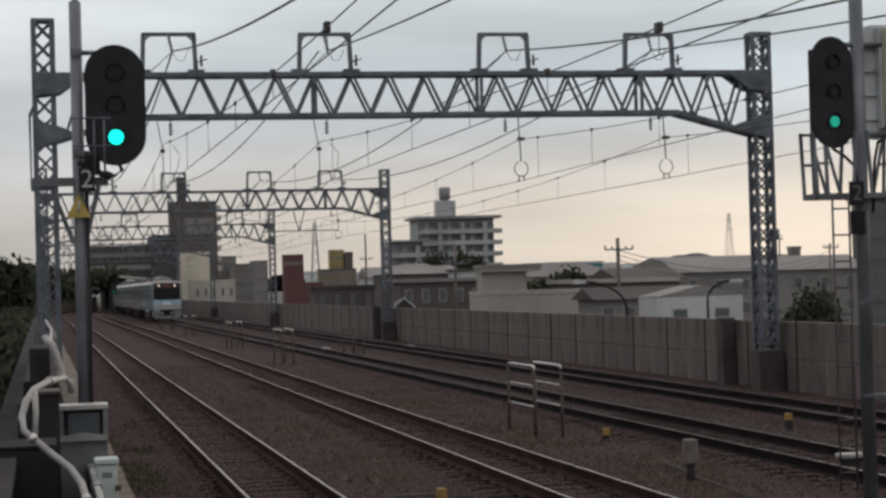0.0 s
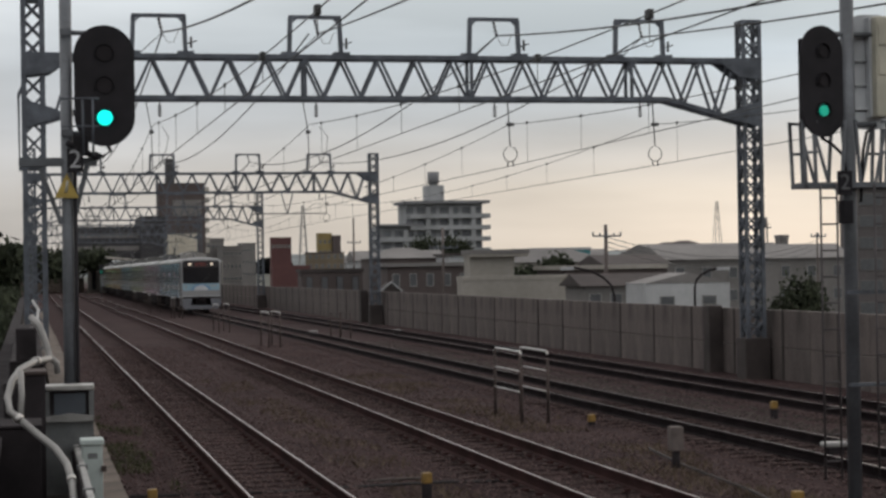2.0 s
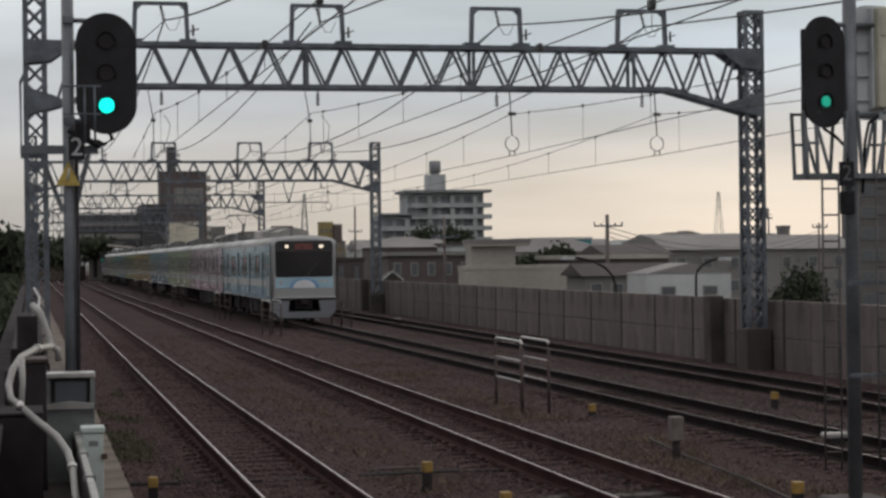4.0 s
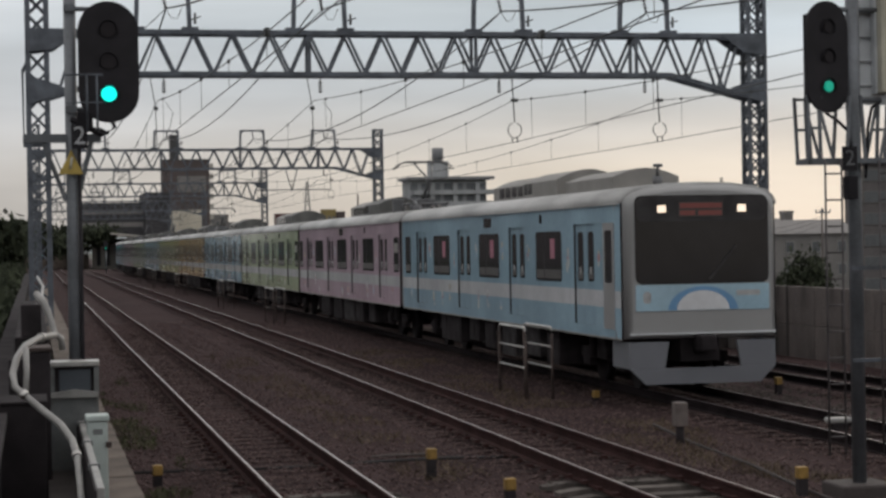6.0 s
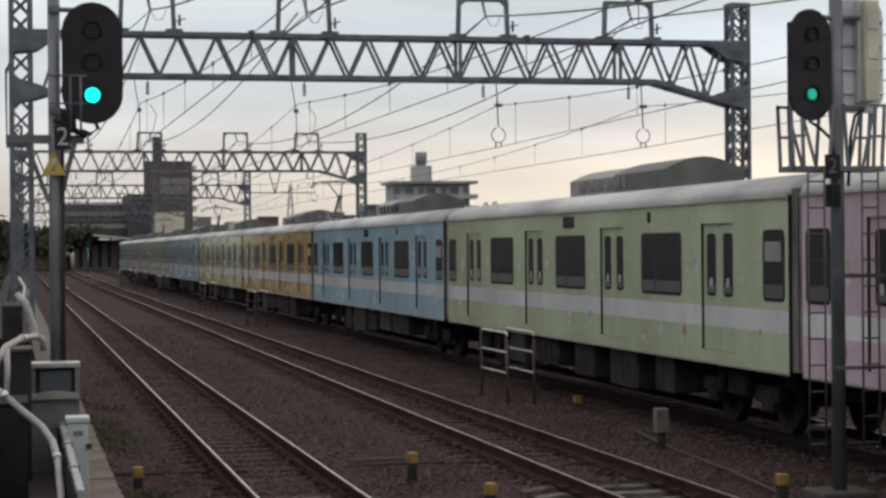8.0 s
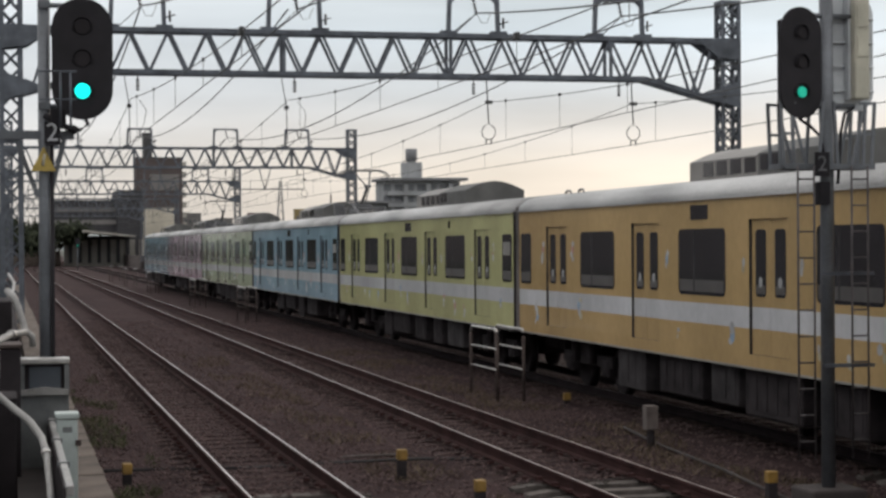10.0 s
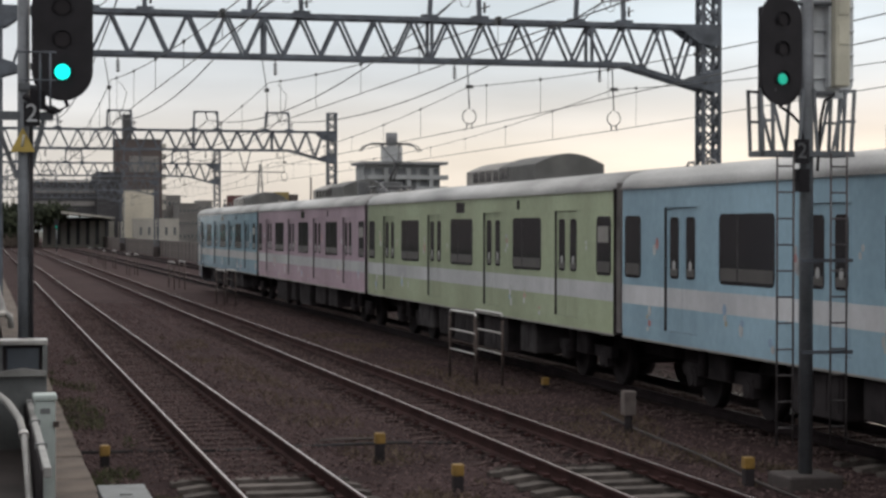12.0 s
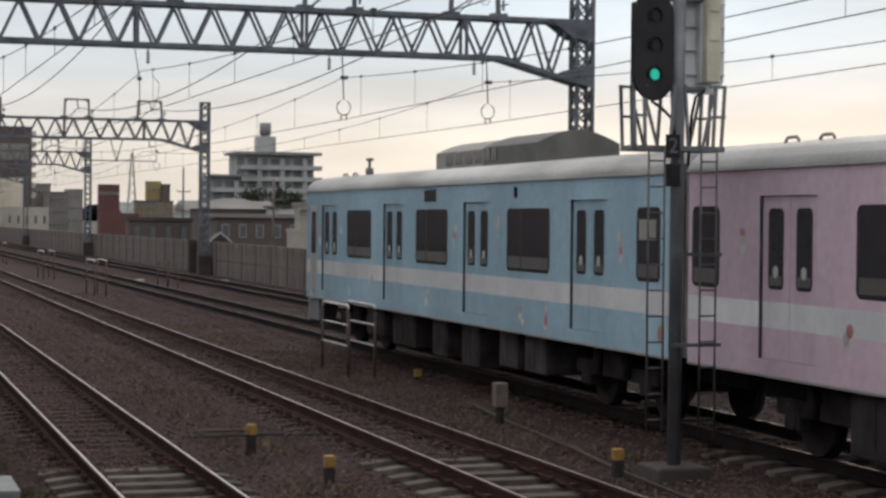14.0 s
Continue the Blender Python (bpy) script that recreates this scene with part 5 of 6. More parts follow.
def house(name, label, x0, x1, y, depth, z0, z1, m, roof="flat", m_roof=None, rows=0, cols=0, ridge=1.2, m_win=None, win=(0.5, 0.5), eave=0.3, wz=None):
    h = thing(name, label, "building")
    bm = B()
    bm_box(bm, x0, x1, y, y + depth, z0, z1)
    part("wall", bm, m, h)
    m_roof = m_roof or m
    bm = B()
    if roof == "gable":
        xm = (x0 + x1) / 2
        bm_prism(bm, [(x0 - eave, z1 - 0.02), (x1 + eave, z1 - 0.02), (xm, z1 + ridge)], "y", y - eave, y + depth + eave)
    elif roof == "ridge":
        bm_prism(bm, [(y - eave, z1 - 0.02), (y + depth + eave, z1 - 0.02), (y + depth / 2, z1 + ridge)], "x", x0 - eave, x1 + eave)
    elif roof == "hip":
        e = eave
        lo = [bm.verts.new(p) for p in ((x0 - e, y - e, z1), (x1 + e, y - e, z1), (x1 + e, y + depth + e, z1), (x0 - e, y + depth + e, z1))]
        i = min(depth, x1 - x0) * 0.4
        hi = [bm.verts.new(p) for p in ((x0 + i, y + depth / 2, z1 + ridge), (x1 - i, y + depth / 2, z1 + ridge))]
        for f in ((0, 1, hi[1], hi[0]), (1, 2, hi[1]), (2, 3, hi[0], hi[1]), (3, 0, hi[0])):
            bm.faces.new([lo[v] if isinstance(v, int) else v for v in f])
        bm.faces.new(lo[::-1])
    else:
        bm_box(bm, x0 - eave, x1 + eave, y - eave, y + depth + eave, z1, z1 + 0.25)
    part("roof", bm, m_roof, h)
    for r in range(rows):
        for c in range(cols):
            wlo, whi = wz or (z0, z1)
            pw, ph = (x1 - x0) / cols, (whi - wlo) / rows
            cx, cz = x0 + pw * (c + 0.5), wlo + ph * (r + 0.5)
            ww, hh = pw * win[0] / 2, ph * win[1] / 2
            bm = B()
            bm_box(bm, cx - ww - 0.05, cx + ww + 0.05, y - 0.06, y + 0.01, cz - hh - 0.05, cz + hh + 0.05)
            f = part("window", bm, m_win or M["white"], h)
            bm = B()
            bm_box(bm, cx - ww, cx + ww, y - 0.075, y - 0.05, cz - hh, cz + hh)
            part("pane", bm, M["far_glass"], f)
    return h


def apartment():
    m, mb, md = cmat("apartment_render", (0.26, 0.265, 0.27)), cmat("balcony_render", (0.31, 0.315, 0.32)), cmat("apartment_roof", (0.20, 0.20, 0.21))
    # Haze in front of the far flats is put into this pale glass.
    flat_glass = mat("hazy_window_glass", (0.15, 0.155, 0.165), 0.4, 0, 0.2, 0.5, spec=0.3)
    h = thing("apartment_building", "grey concrete apartment block with balconies and roof tower", "apartment building")
    y = 465
    bm = B()
    bm_box(bm, 93.0, 112.3, y, y + 12, -2.5, 18.9)
    bm_box(bm, 86.0, 96.4, y + 0.01, y + 13, -2.5, 13.3)
    part("wall", bm, m, h)
    bm = B()
    bm_box(bm, 92.0, 114.0, y - 2, y + 13, 18.9, 19.6)
    bm_box(bm, 85.4, 97.0, y - 2.0, y + 0.4, 13.3, 13.8)
    part("roof", bm, md, h)
    bm = B()
    bm_prism(bm, rounded(98.5, 103.3, y + 2, y + 8, 1.2), "z", 19.6, 23.6)
    part("roof_tower", bm, mb, h)
    bm = B()
    bm_bar(bm, (100.9, y + 5, 23.6), (100.9, y + 5, 24.2), 1.2, 14)
    bm_bar(bm, (100.9, y + 5, 24.2), (100.9, y + 5, 27.1), 1.5, 16)
    part("water_tank", bm, md, h)
    for i in range(7):
        z = 16.2 - 2.87 * i
        xa = 93.5 if z > 12 else 86.0
        bm = B()
        bm_box(bm, xa, 114.1, y - 1.7, y, z - 1.05, z + 0.05)
        bm_box(bm, 112.3, 114.1, y, y + 5, z - 1.05, z + 0.05)
        part("balcony", bm, mb, h)
        for k in range(7 if xa > 90 else 9):
            cx = 111 - 2.9 * k
            bm = B()
            bm_box(bm, cx - 0.95, cx + 0.95, y - 0.08, y, z + 0.08, z + 1.75)
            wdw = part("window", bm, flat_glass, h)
            if k % 2:
                bm = B()
                bm_box(bm, cx + 1.1, cx + 2.2, y - 1.5, y - 0.09, z + 0.05, z + 1.8)
                part("balcony_divider", bm, mb, wdw)


def utility_pole(x, y, z0, z1, arms, label="concrete utility pole with cross arms", r=0.14):
    p = thing("utility_pole", label, "utility pole", "utility poles")
    bm = B()
    bm_bar(bm, (x, y, z0), (x, y, z1), r, 10, r * 0.7)
    part("pole", bm, M["concrete"], p)
    for z, w in arms:
        bm = B()
        bm_bar(bm, (x - w, y - 0.2, z), (x + w, y - 0.2, z), 0, flat=(0.08, 0.08))
        for k in range(5):
            xx = x - w + 2 * w * k / 4
            bm_bar(bm, (xx, y - 0.2, z), (xx, y - 0.2, z + (0.16 if k % 2 else 0.22)), 0.045, 6)
        part("cross_arm", bm, M["steel"], p)


def street_lamp(x, y, z0, z1, reach):
    p = thing("street_lamp", "dark curved street lamp behind the wall", "street lamp", "street lamps")
    s = 1 if reach > 0 else -1
    r = abs(reach)
    bm = B()
    bm_path(bm, [(x, y, z0), (x, y, z1 - r * 0.6)] + [(x + s * r * (1 - math.cos(radians(a))), y, z1 - r * 0.6 + r * 0.6 * math.sin(radians(a))) for a in (20, 40, 60, 80, 90)], 0.05, 8)
    part("arm", bm, M["t_dark"], p)
    bm = B()
    bm_box(bm, x + s * r - 0.3, x + s * r + 0.25, y - 0.1, y + 0.1, z1 - 0.12, z1 + 0.02, bevel=0.03)
    part("lamp_head", bm, M["signwhite"], p)


def pylon(x, y, z0, z1, w):
    p = thing("transmission_pylon", "distant lattice steel transmission pylon", "pylon", "pylons")
    bm = B()
    n = 9
    for i in range(n):
        za, zb = z0 + (z1 - z0) * i / n, z0 + (z1 - z0) * (i + 1) / n
        wa, wb = w * (1 - i / n * 0.85), w * (1 - (i + 1) / n * 0.85)
        for s in (-1, 1):
            for yy in (-1, 1):
                bm_bar(bm, (x + s * wa, y + yy * wa, za), (x + s * wb, y + yy * wb, zb), 0, flat=(0.2, 0.2))
            bm_bar(bm, (x + s * wa, y - wa, za), (x - s * wb, y - wb, zb), 0, flat=(0.13, 0.13))
    part("tower", bm, M["pylon"], p)
    for z in (0.78, 0.9):
        bm = B()
        zz = z0 + (z1 - z0) * z
        bm_bar(bm, (x - w * 0.5, y, zz), (x + w * 0.5, y, zz), 0, flat=(0.2, 0.2))
        part("cross_arm", bm, M["steel"], p)


def tree(x, y, z0, h, r, seed, label="dark green leafy tree beyond the wall", leaf=0.22, n=1500):
    rng = random.Random(seed)
    t = thing("tree", label, "tree", "trees")
    bm = B()
    bm_bar(bm, (x, y, z0), (x + 0.1, y, z0 + h * 0.55), 0.05 * h * 0.5, 8, 0.02 * h * 0.5)
    tips = []
    for k in range(9):
        a = rng.uniform(0, 6.28)
        zz = z0 + h * rng.uniform(0.3, 0.6)
        tip = Vector((x + math.cos(a) * r * rng.uniform(0.4, 0.8), y + math.sin(a) * r * rng.uniform(0.4, 0.8), z0 + h * rng.uniform(0.55, 0.95)))
        bm_bar(bm, (x, y, zz), tip, 0.02 * h * 0.4, 6, 0.01)
        tips.append(tip)
    part("trunk", bm, M["bark"], t)
    bm = B()
    for k in range(n):
        c = rng.choice(tips)
        p = c + Vector((rng.gauss(0, r * 0.25), rng.gauss(0, r * 0.25), rng.gauss(0, h * 0.10)))
        q = Matrix.LocRotScale(p, Euler((rng.uniform(0, 6), rng.uniform(0, 6), rng.uniform(0, 6))), None)
        s = leaf * rng.uniform(0.6, 1.3)
        bm.faces.new([bm.verts.new(q @ Vector(v)) for v in ((-s, 0, 0), (0, -s * 0.5, s * 0.1), (s, 0, 0), (0, s * 0.5, s * 0.1))])
    me = bpy.data.meshes.new("crown")
    bm.to_mesh(me)
    bm.free()
    me.materials.append(M["leaf"])
    part("crown", me, None, t)


def build_hedge():
    """Dark undergrowth on the slope left of the parapet."""
    rng = random.Random(11)
    bm = B()
    for k in range(9000):
        y = 22 + 120 * rng.random() ** 1.6
        x = -0.62 - 2.6 * rng.random()
        top = 1.55 + 0.45 * noise.noise(Vector((y * 0.35, 3.0, 0))) + 0.25 * noise.noise(Vector((y * 1.3, x, 5)))
        p = Vector((x, y, top * rng.uniform(0.5, 1.0)))
        q = Matrix.LocRotScale(p, Euler((rng.uniform(0, 6), rng.uniform(0, 6), rng.uniform(0, 6))), None)
        s = rng.uniform(0.05, 0.13) * (1 + y / 80)
        bm.faces.new([bm.verts.new(q @ Vector(v)) for v in ((-s, 0, 0), (0, -s * 0.5, s * 0.1), (s, 0, 0), (0, s * 0.5, s * 0.1))])
    bm_box(bm, -3.4, -0.7, 20, 145, -1.5, 0.9)
    me = bpy.data.meshes.new("undergrowth")
    bm.to_mesh(me)
    bm.free()
    me.materials.append(M["leaf"])
    tagged(new("undergrowth", me), "dark undergrowth along the parapet", "bushes", kind="stuff")


def build_street_wires():
    w = thing("street_wires", "thin black wires between street poles", "wires")
    for z, dz in ((4.1, -0.3), (3.85, -0.5), (3.6, -1.0)):
        bm = B()
        bm_path(bm, sag(29.6, 51.5, z, 1.0 - dz * 0.3, 94.8, 117.8), 0.018, 4)
        part("street_wire", bm, M["wire"], w)


def far_station(dark, haze, hazy):
    """The next station: a dark hall raised over a platform wall coloured as lit, with a pale canopy edge."""
    s = thing("far_station", "dark station hall over a pale platform far away", "station")
    bm = B()
    bm_box(bm, 6.0, 17.2, 300, 318, 4.9, 10.0)
    part("hall", bm, dark, s)
    bm = B()
    bm_box(bm, 17.2, 21.1, 298, 314, 4.4, 11.5)
    part("stair_tower", bm, dark, s)
    for z in (6.2, 8.2):
        bm = B()
        bm_box(bm, 7.0, 17.0, 299.9, 300, z, z + 0.7)
        part("window_band", bm, haze, s)
    bm = B()
    bm_prism(bm, [(11.4, 4.9), (19.0, 4.1), (19.0, 4.35), (11.4, 5.2)], "y", 284, 299)
    part("canopy", bm, hazy, s, "pale sloping canopy")
    # The platform's light is put into this pale wall colour.
    bm = B()
    bm_box(bm, 8.9, 20.4, 296, 296.4, -0.3, 3.8)
    part("platform_wall", bm, hazy, s)
    for k in range(8):
        x = 9.6 + 1.45 * k
        bm = B()
        bm_box(bm, x, x + 0.55, 295.6, 295.9, 0.2, 3.9)
        part("column", bm, dark, s)
    bm = B()
    bm_box(bm, 6.0, 21.0, 296, 317, 3.82, 4.35)
    part("soffit", bm, dark, s)


def build_distance():
    build_hedge()
    build_street_wires()
    apartment()
    brown, red, ylw = cmat("brown_cladding", (0.085, 0.066, 0.063)), cmat("red_cladding", (0.105, 0.044, 0.043)), cmat("ochre_render", (0.27, 0.205, 0.085))
    pale, grey, dark = cmat("cream_render", (0.31, 0.285, 0.255)), cmat("grey_render", (0.16, 0.15, 0.145)), cmat("dark_cladding", (0.065, 0.062, 0.064))
    tile, teal, white = cmat("dark_roof_tiles", (0.055, 0.043, 0.041), 0.25), cmat("teal_cladding", (0.06, 0.22, 0.24)), cmat("white_cladding", (0.40, 0.40, 0.405))
    brick, drab = cmat("grey_brown_brick", (0.115, 0.102, 0.102)), cmat("dull_ochre_render", (0.16, 0.125, 0.085))
    # Sunlight on this wall is put into a brighter cream.
    sunlit = cmat("sunlit_cream_wall", (0.62, 0.56, 0.46))
    station_dark = cmat("station_cladding", (0.040, 0.038, 0.042))
    redroof = cmat("faded_brown_roof", (0.125, 0.092, 0.086), 0.2)
    # Two pale tones that carry the distance haze in their base colour.
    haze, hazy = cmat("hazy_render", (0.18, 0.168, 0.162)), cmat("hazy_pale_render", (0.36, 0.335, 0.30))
    house("white_block", "cream flat-roofed block with a rooftop parapet", 25.75, 28.5, 110, 1.4, -2, 2.98, pale, "flat", pale, eave=0.02)
    house("rooftop_room", "overhanging cream upper storey on the block", 25.7, 29.3, 109.6, 2.2, 3.24, 3.42, pale, "flat", haze, eave=0.05)
    house("low_warehouse", "long low cream warehouse behind the wall", 23.0, 30.4, 100, 1.3, -2, 1.9, pale, "flat", pale, eave=0.03)
    house("white_shed", "white gabled shed with two small dark windows", 28.4, 32.6, 85, 3, -2, 1.74, white, "gable", haze, 1, 2, 0.47, win=(0.3, 0.5), eave=0.03, wz=(0.55, 1.25))
    house("tiled_house", "house with a dark tiled ridge roof", 27.5, 31.9, 92, 3.5, -2, 1.6, haze, "ridge", tile, 1, 4, ridge=0.6, win=(0.5, 0.6), wz=(0.2, 1.4))
    house("tiled_house", "house with a dark tiled hipped roof", 43.0, 49.2, 140, 9, -2, 2.4, grey, "hip", tile, 1, 4, ridge=1.0, win=(0.5, 0.7), wz=(1.2, 2.3))
    house("pale_roof_house", "house with a pale flat roof edge", 30.2, 36.2, 105, 6, -2, 2.4, brown, "flat", pale, 1, 5, eave=0.2, win=(0.5, 0.5), wz=(0.6, 2.0))
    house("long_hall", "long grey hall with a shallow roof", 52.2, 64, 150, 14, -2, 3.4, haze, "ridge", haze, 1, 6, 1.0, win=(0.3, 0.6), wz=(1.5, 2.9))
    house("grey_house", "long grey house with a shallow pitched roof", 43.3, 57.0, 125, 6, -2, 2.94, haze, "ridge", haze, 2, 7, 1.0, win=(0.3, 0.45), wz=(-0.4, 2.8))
    house("dark_roof_house", "dark house with a low tiled roof", 35.9, 39.9, 115, 6, -2, 2.65, brown, "ridge", tile, 1, 4, 0.65, win=(0.4, 0.6), wz=(0.4, 2.2))
    house("teal_building", "low teal clad building", 54.4, 60.5, 200, 9, -2, 4.4, teal, "flat", white, eave=0.1)
    house("brick_building", "grey brick building with rows of balconied windows", 64.4, 72, 140, 3, -2, 8.4, brick, "flat", grey, 6, 3, win=(0.75, 0.5), m_win=haze)
    house("red_building", "dark red box building with a pale sign", 32.8, 35.6, 260, 1.5, -2, 7.0, red, "flat", red, 1, 5, eave=0.0, win=(0.5, 0.4), wz=(5.6, 6.4), m_win=hazy)
    house("red_annex", "low red annex of the box building", 27.2, 31.6, 215, 2, -2, 2.95, red, "flat", red, eave=0.0)
    house("ochre_building", "ochre rendered building with a flat roof", 45.4, 47.6, 300, 2, -2, 8.3, ylw, "flat", ylw, 3, 3, eave=0.05, win=(0.4, 0.3), wz=(3, 8))
    house("dark_brown_block", "brown block beside the ochre building", 47.65, 48.9, 299, 2, -2, 7.9, brown, "flat", brown, eave=0.05)
    house("ochre_annex", "lower dull ochre annex with small windows", 43.0, 48.9, 296, 2, -2, 5.2, drab, "flat", brown, 2, 6, eave=0.05, win=(0.4, 0.4), wz=(2.5, 5.5))
    house("brown_building", "low brown building with tall dark windows", 18.9, 23.3, 133, 2, -2, 2.45, brown, "flat", tile, 1, 4, m_win=tile, win=(0.36, 0.85), eave=0.1, wz=(1.0, 2.2))
    house("brown_house", "dark brown house with a wide flat eave", 23.4, 29.2, 124, 3, -2, 2.75, brown, "flat", haze, 1, 5, win=(0.35, 0.6), eave=0.25, wz=(1.2, 2.5))
    gable = house("small_gable_house", "small dark gabled house with white barge boards behind the wall", 20.4, 21.5, 110, 1.5, -2, 1.3, grey, "gable", tile, ridge=0.5, eave=0.1)
    for sx in (-1, 1):
        bm = B()
        bm_bar(bm, (20.95, 109.86, 1.84), (20.95 + sx * 0.68, 109.86, 1.28), 0, flat=(0.10, 0.09))
        part("barge_board", bm, white, gable)
    tower = house("brown_tower", "tall dark brown tower block with edge balconies", 22.2, 30.2, 330, 6, -2, 17.9, brown, "flat", dark, eave=0.1)
    for k in range(7):
        bm = B()
        bm_box(bm, 30.2, 30.9, 330, 335, 6.0 + 1.75 * k, 6.9 + 1.75 * k)
        part("balcony", bm, hazy, tower)
    bm = B()
    bm_box(bm, 24.6, 29.6, 329.85, 330, 12.4, 15.2)
    part("sign_panel", bm, haze, tower, "pale plain sign panel")
    house("roof_plant_room", "dark plant room on the tower roof", 23.6, 25.1, 331, 3, 18.15, 22.2, dark, "flat", dark, eave=0.0)
    house("cream_walled_building", "building with a cream wall coloured as sunlit", 22.7, 27.9, 320, 6, -1, 9.0, sunlit, "flat", pale, eave=0.05)
    house("cream_low_block", "low cream block with dark openings beside the line", 21.9, 28.1, 280, 8, -1, 3.9, hazy, "flat", hazy, 1, 5, eave=0.05, win=(0.25, 0.5), wz=(1.2, 3.4))
    for x0, x1, y, z1 in ((31.4, 35.4, 350, 8.6), (34.0, 37.6, 340, 7.0), (46.4, 49.5, 420, 8.7), (38.5, 43.5, 400, 6.6)):
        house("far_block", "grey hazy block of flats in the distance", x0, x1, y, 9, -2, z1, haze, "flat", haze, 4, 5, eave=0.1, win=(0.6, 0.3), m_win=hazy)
    tank = thing("rooftop_tank", "grey water tank on a steel stand above the hall roof", "water tank")
    bm = B()
    bm_bar(bm, (62.9, 156, 5.7), (62.9, 156, 6.6), 0.5, 14)
    part("tank_drum", bm, haze, tank)
    for sx in (-0.35, 0.35):
        for sy in (-0.35, 0.35):
            bm = B()
            bm_bar(bm, (62.9 + sx, 156 + sy, 3.6), (62.9 + sx, 156 + sy, 5.7), 0.07, 6)
            part("stand_leg", bm, M["steel"], tank)
    bm = B()
    bm_bar(bm, (62.3, 155.4, 5.7), (63.5, 155.4, 5.7), 0, flat=(0.12, 0.12))
    bm_bar(bm, (62.3, 155.4, 6.0), (63.5, 155.4, 6.0), 0, flat=(0.05, 0.05))
    part("gallery_rail", bm, M["steel"], tank)
    house("roof_hut", "small grey hut on the hall roof", 63.3, 64.1, 153, 1, 3.6, 4.75, grey, "flat", haze, eave=0.05)
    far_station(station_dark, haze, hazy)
    rng = random.Random(5)
    for k in range(46):
        y = rng.uniform(150, 520)
        x = y * rng.uniform(0.14, 0.52) + 6
        if x < 21:
            continue
        w = rng.uniform(6, 12)
        m = rng.choice([haze, pale, white, brown, haze])
        z1 = rng.uniform(2.2, 3.4) + y * 0.004
        house("far_house", "small house with a tiled roof in the distance", x, x + w, y, 8, -2.2, z1, m, rng.choice(["hip", "ridge", "flat"]), rng.choice([tile, haze, redroof, grey]), 2, 3, 1.3, win=(0.35, 0.3))
    utility_pole(29.6, 95, -2, 4.75, ((4.15, 0.75),))
    utility_pole(25.9, 118, -2, 5.2, ((3.9, 0.9),), "dark utility pole with a cross arm", 0.11)
    utility_pole(30.7, 180, -2, 7.6, ((5.2, 0.6),), "dark utility pole with a cross arm", 0.12)
    utility_pole(51.5, 118, -2, 4.6, ((4.3, 0.5),), "thin utility pole with a cross arm", 0.08)
    street_lamp(23.7, 75, -2, 2.55, -2.0)
    street_lamp(25.4, 70, -2, 2.45, 1.2)
    pylon(339, 900, -2, 34, 2.8)
    pylon(86, 600, -2, 23.5, 1.7)
    for k, (x, y, z0, h, r) in enumerate(((31.9, 75, -1.7, 3.5, 0.9), (30.9, 76, -1.7, 2.7, 0.8), (33.2, 77, -1.7, 2.9, 0.8), (87, 430, -2, 10.5, 4), (92, 431, -2, 11.3, 4.2), (97, 430, -2, 10.8, 4), (112, 400, -2, 7.5, 4),
                                         (43, 160, -2, 4.6, 1.6), (45.5, 161, -2, 4.8, 1.7))):
        tree(x, y, z0, h, r, k, leaf=0.13 if y < 100 else 0.4, n=900 if y < 100 else 1500)
    for k, (x, y, h, r) in enumerate(((-4.5, 150, 5.4, 3.2), (-8.5, 152, 5.6, 3.4), (-1.9, 158, 4.8, 2.4), (2.0, 288, 7.0, 4.5), (7.5, 292, 6.5, 4.5), (-3, 260, 6.5, 4))):
        tree(x, y, -0.6, h, r, 40 + k, "dark tree beside the railway", 0.45, 1700)
    # low wooded hills on the horizon
    for k, (x0, x1, y, zt) in enumerate(((350, 1500, 2500, 34), (100, 900, 3200, 30), (-900, 300, 2800, 26), (900, 2400, 2700, 36))):
        bm = B()
        n = 90
        rows = []
        for j, (dy, f) in enumerate(((0, 0.0), (60, 0.7), (130, 1.0), (400, 0.9), (700, 0.0))):
            row = []
            for i in range(n + 1):
                x = x0 + (x1 - x0) * i / n
                hgt = zt * (0.8 + 0.28 * noise.noise(Vector((x * 0.006, k * 7.3, 0))) + 0.09 * noise.noise(Vector((x * 0.05, k, dy))))
                row.append(bm.verts.new((x, y + dy, -3 + hgt * f)))
            rows.append(row)
        for a, b in zip(rows, rows[1:]):
            for i in range(n):
                bm.faces.new((a[i], a[i + 1], b[i + 1], b[i]))
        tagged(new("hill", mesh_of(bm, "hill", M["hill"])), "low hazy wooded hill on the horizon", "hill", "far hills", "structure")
    # distant signal lamps and a pale level fence down the line
    for x, y, z in ((0.6, 150, 2.4), (8.9, 240, 3.0)):
        s = thing("distant_signal", "small far signal with a green lamp", "signal", "distant signals")
        bm = B()
        bm_bar(bm, (x, y, -0.3), (x, y, z + 0.2), 0.08, 8)
        part("mast", bm, M["pole"], s)
        bm = B()
        bm_prism(bm, rounded(x - 0.3, x + 0.3, z - 0.5, z + 0.8, 0.28), "y", y - 0.2, y - 0.1)
        part("backboard", bm, M["black"], s)
        bm = B()
        bm_bar(bm, (x, y - 0.2, z - 0.15), (x, y - 0.25, z - 0.15), 0.10, 12)
        part("lens", bm, M["lamp_on"] if y < 200 else M["lamp_dim"], s)
    f = thing("far_barrier", "pale barrier across the far end of the cutting", "barrier", kind="structure")
    bm = B()
    bm_box(bm, -14, 8.5, 300, 300.5, -0.5, 2.0)
    part("barrier_wall", bm, M["trough"], f)



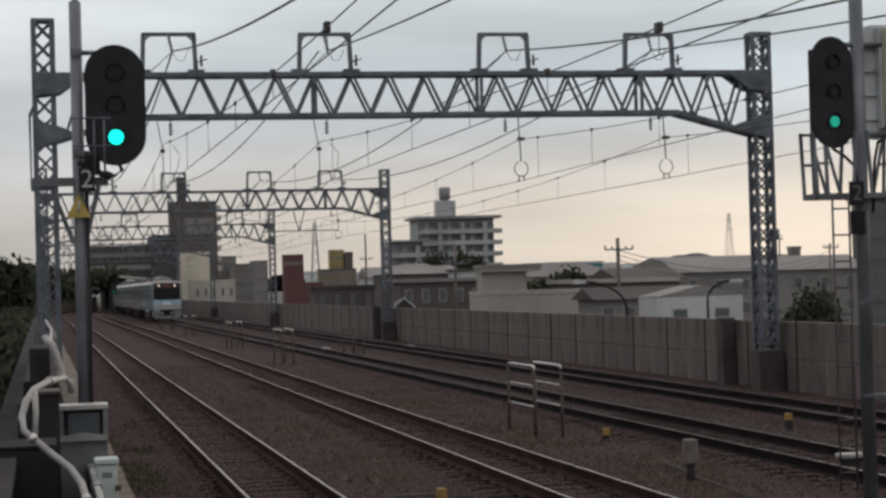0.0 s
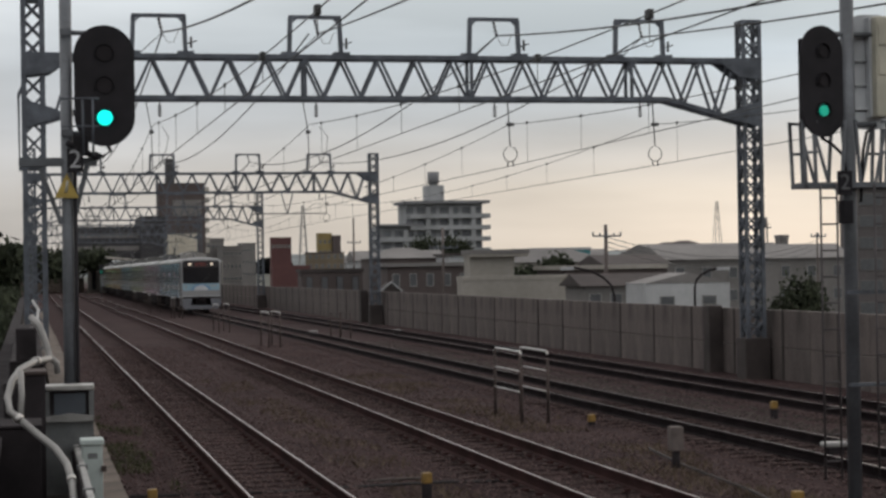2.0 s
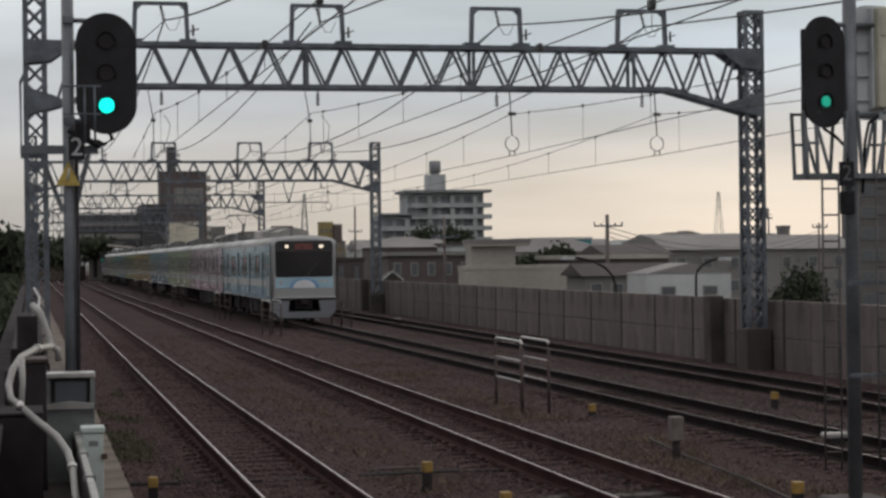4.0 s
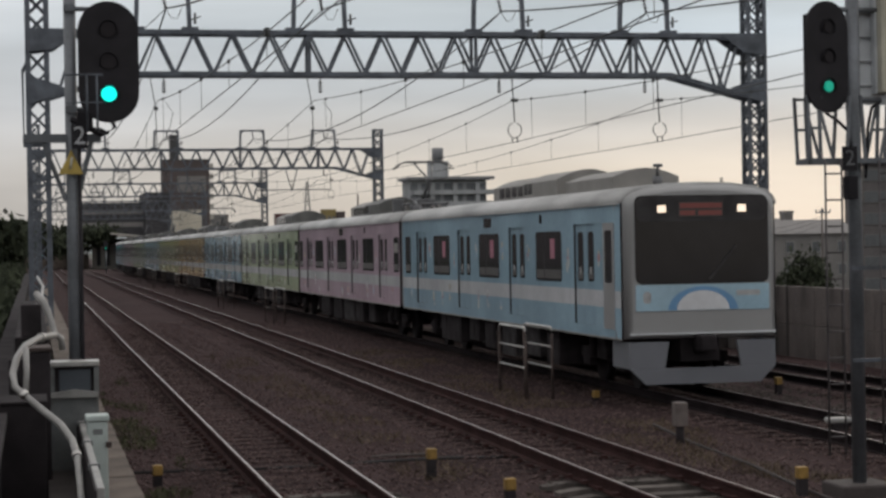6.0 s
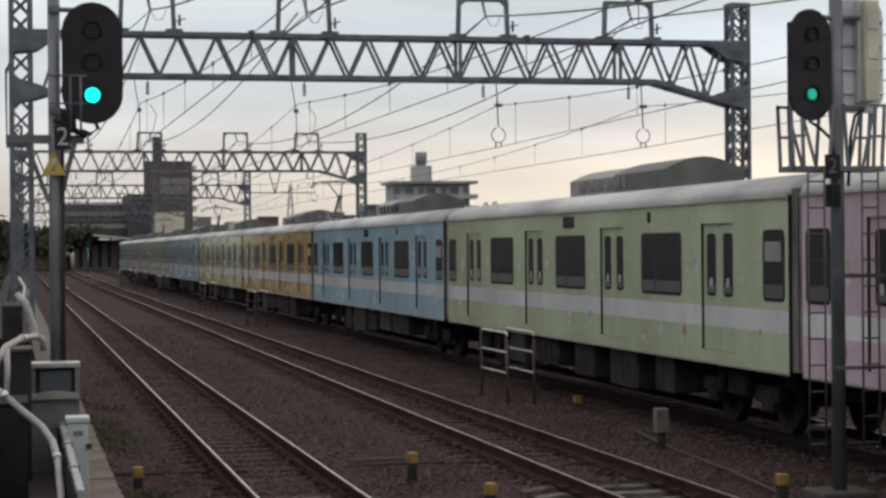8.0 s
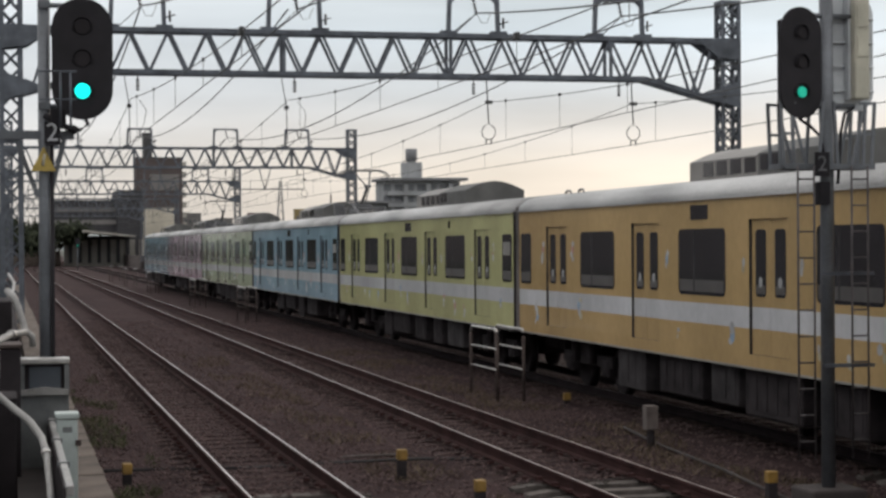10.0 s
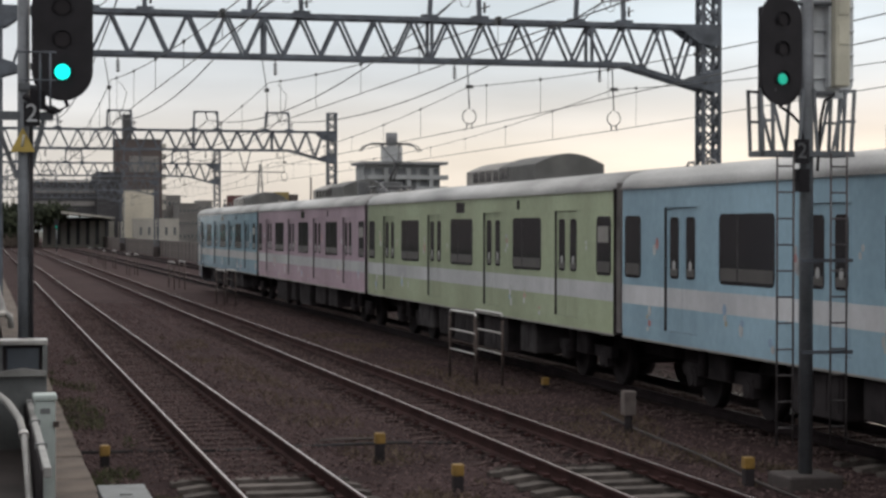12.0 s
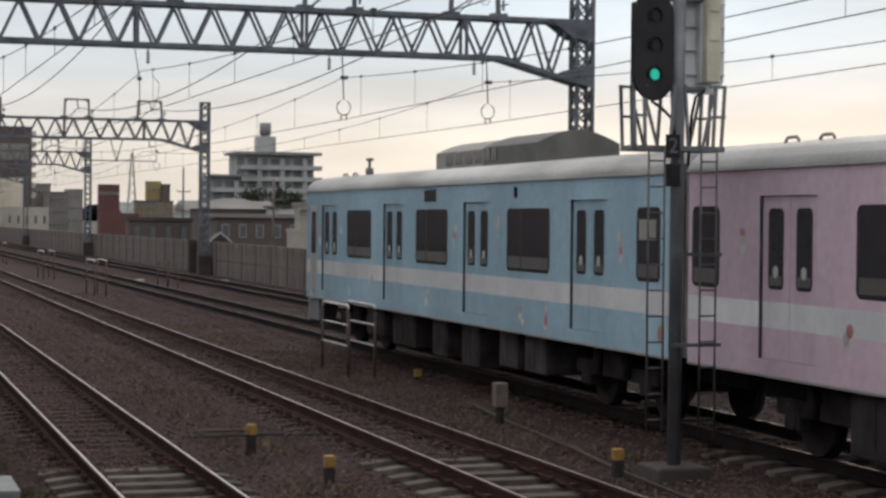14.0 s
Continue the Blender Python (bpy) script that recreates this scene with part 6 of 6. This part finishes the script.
def build_surroundings():
    """Unseen plain roof, walls and blocks, added to close the place and darken reflections."""
    st = thing("unseen_canopy", "unseen plain roof added behind the viewpoint to darken reflections", "canopy", kind="structure")
    bm = B()
    bm_box(bm, -9, 1.2, -140, -3, 4.2, 4.5)
    part("canopy_roof", bm, M["concrete_dark"], st)
    bm = B()
    bm_box(bm, -9, 1.1, -140, 8.5, -0.6, 1.05)
    part("platform_slab", bm, M["trough"], st)
    bm = B()
    bm_box(bm, -30, 40, -160, -141, -0.6, 12)
    part("concourse_wall", bm, M["concrete_dark"], st)
    # Added row out of view: the train side reflects it as dark.
    row = thing("unseen_row", "unseen plain blocks added along the left side to darken reflections", "building", kind="structure")
    rng = random.Random(9)
    y = -130
    while y < 330:
        ln = rng.uniform(9, 20)
        bm = B()
        bm_box(bm, -34, -22, y, y + ln - 1.5, -1.3, rng.uniform(5, 9))
        part("building_wall", bm, M["concrete_dark"], row)
        y += ln


build_ground()
build_gantries()
build_wires()
build_signals()
build_trackside()
build_platform_side()
build_distance()
build_train()
build_trough()
build_wall()
build_pier()
build_surroundings()
build_ballast()
build_weeds()
build_tracks()
motions()
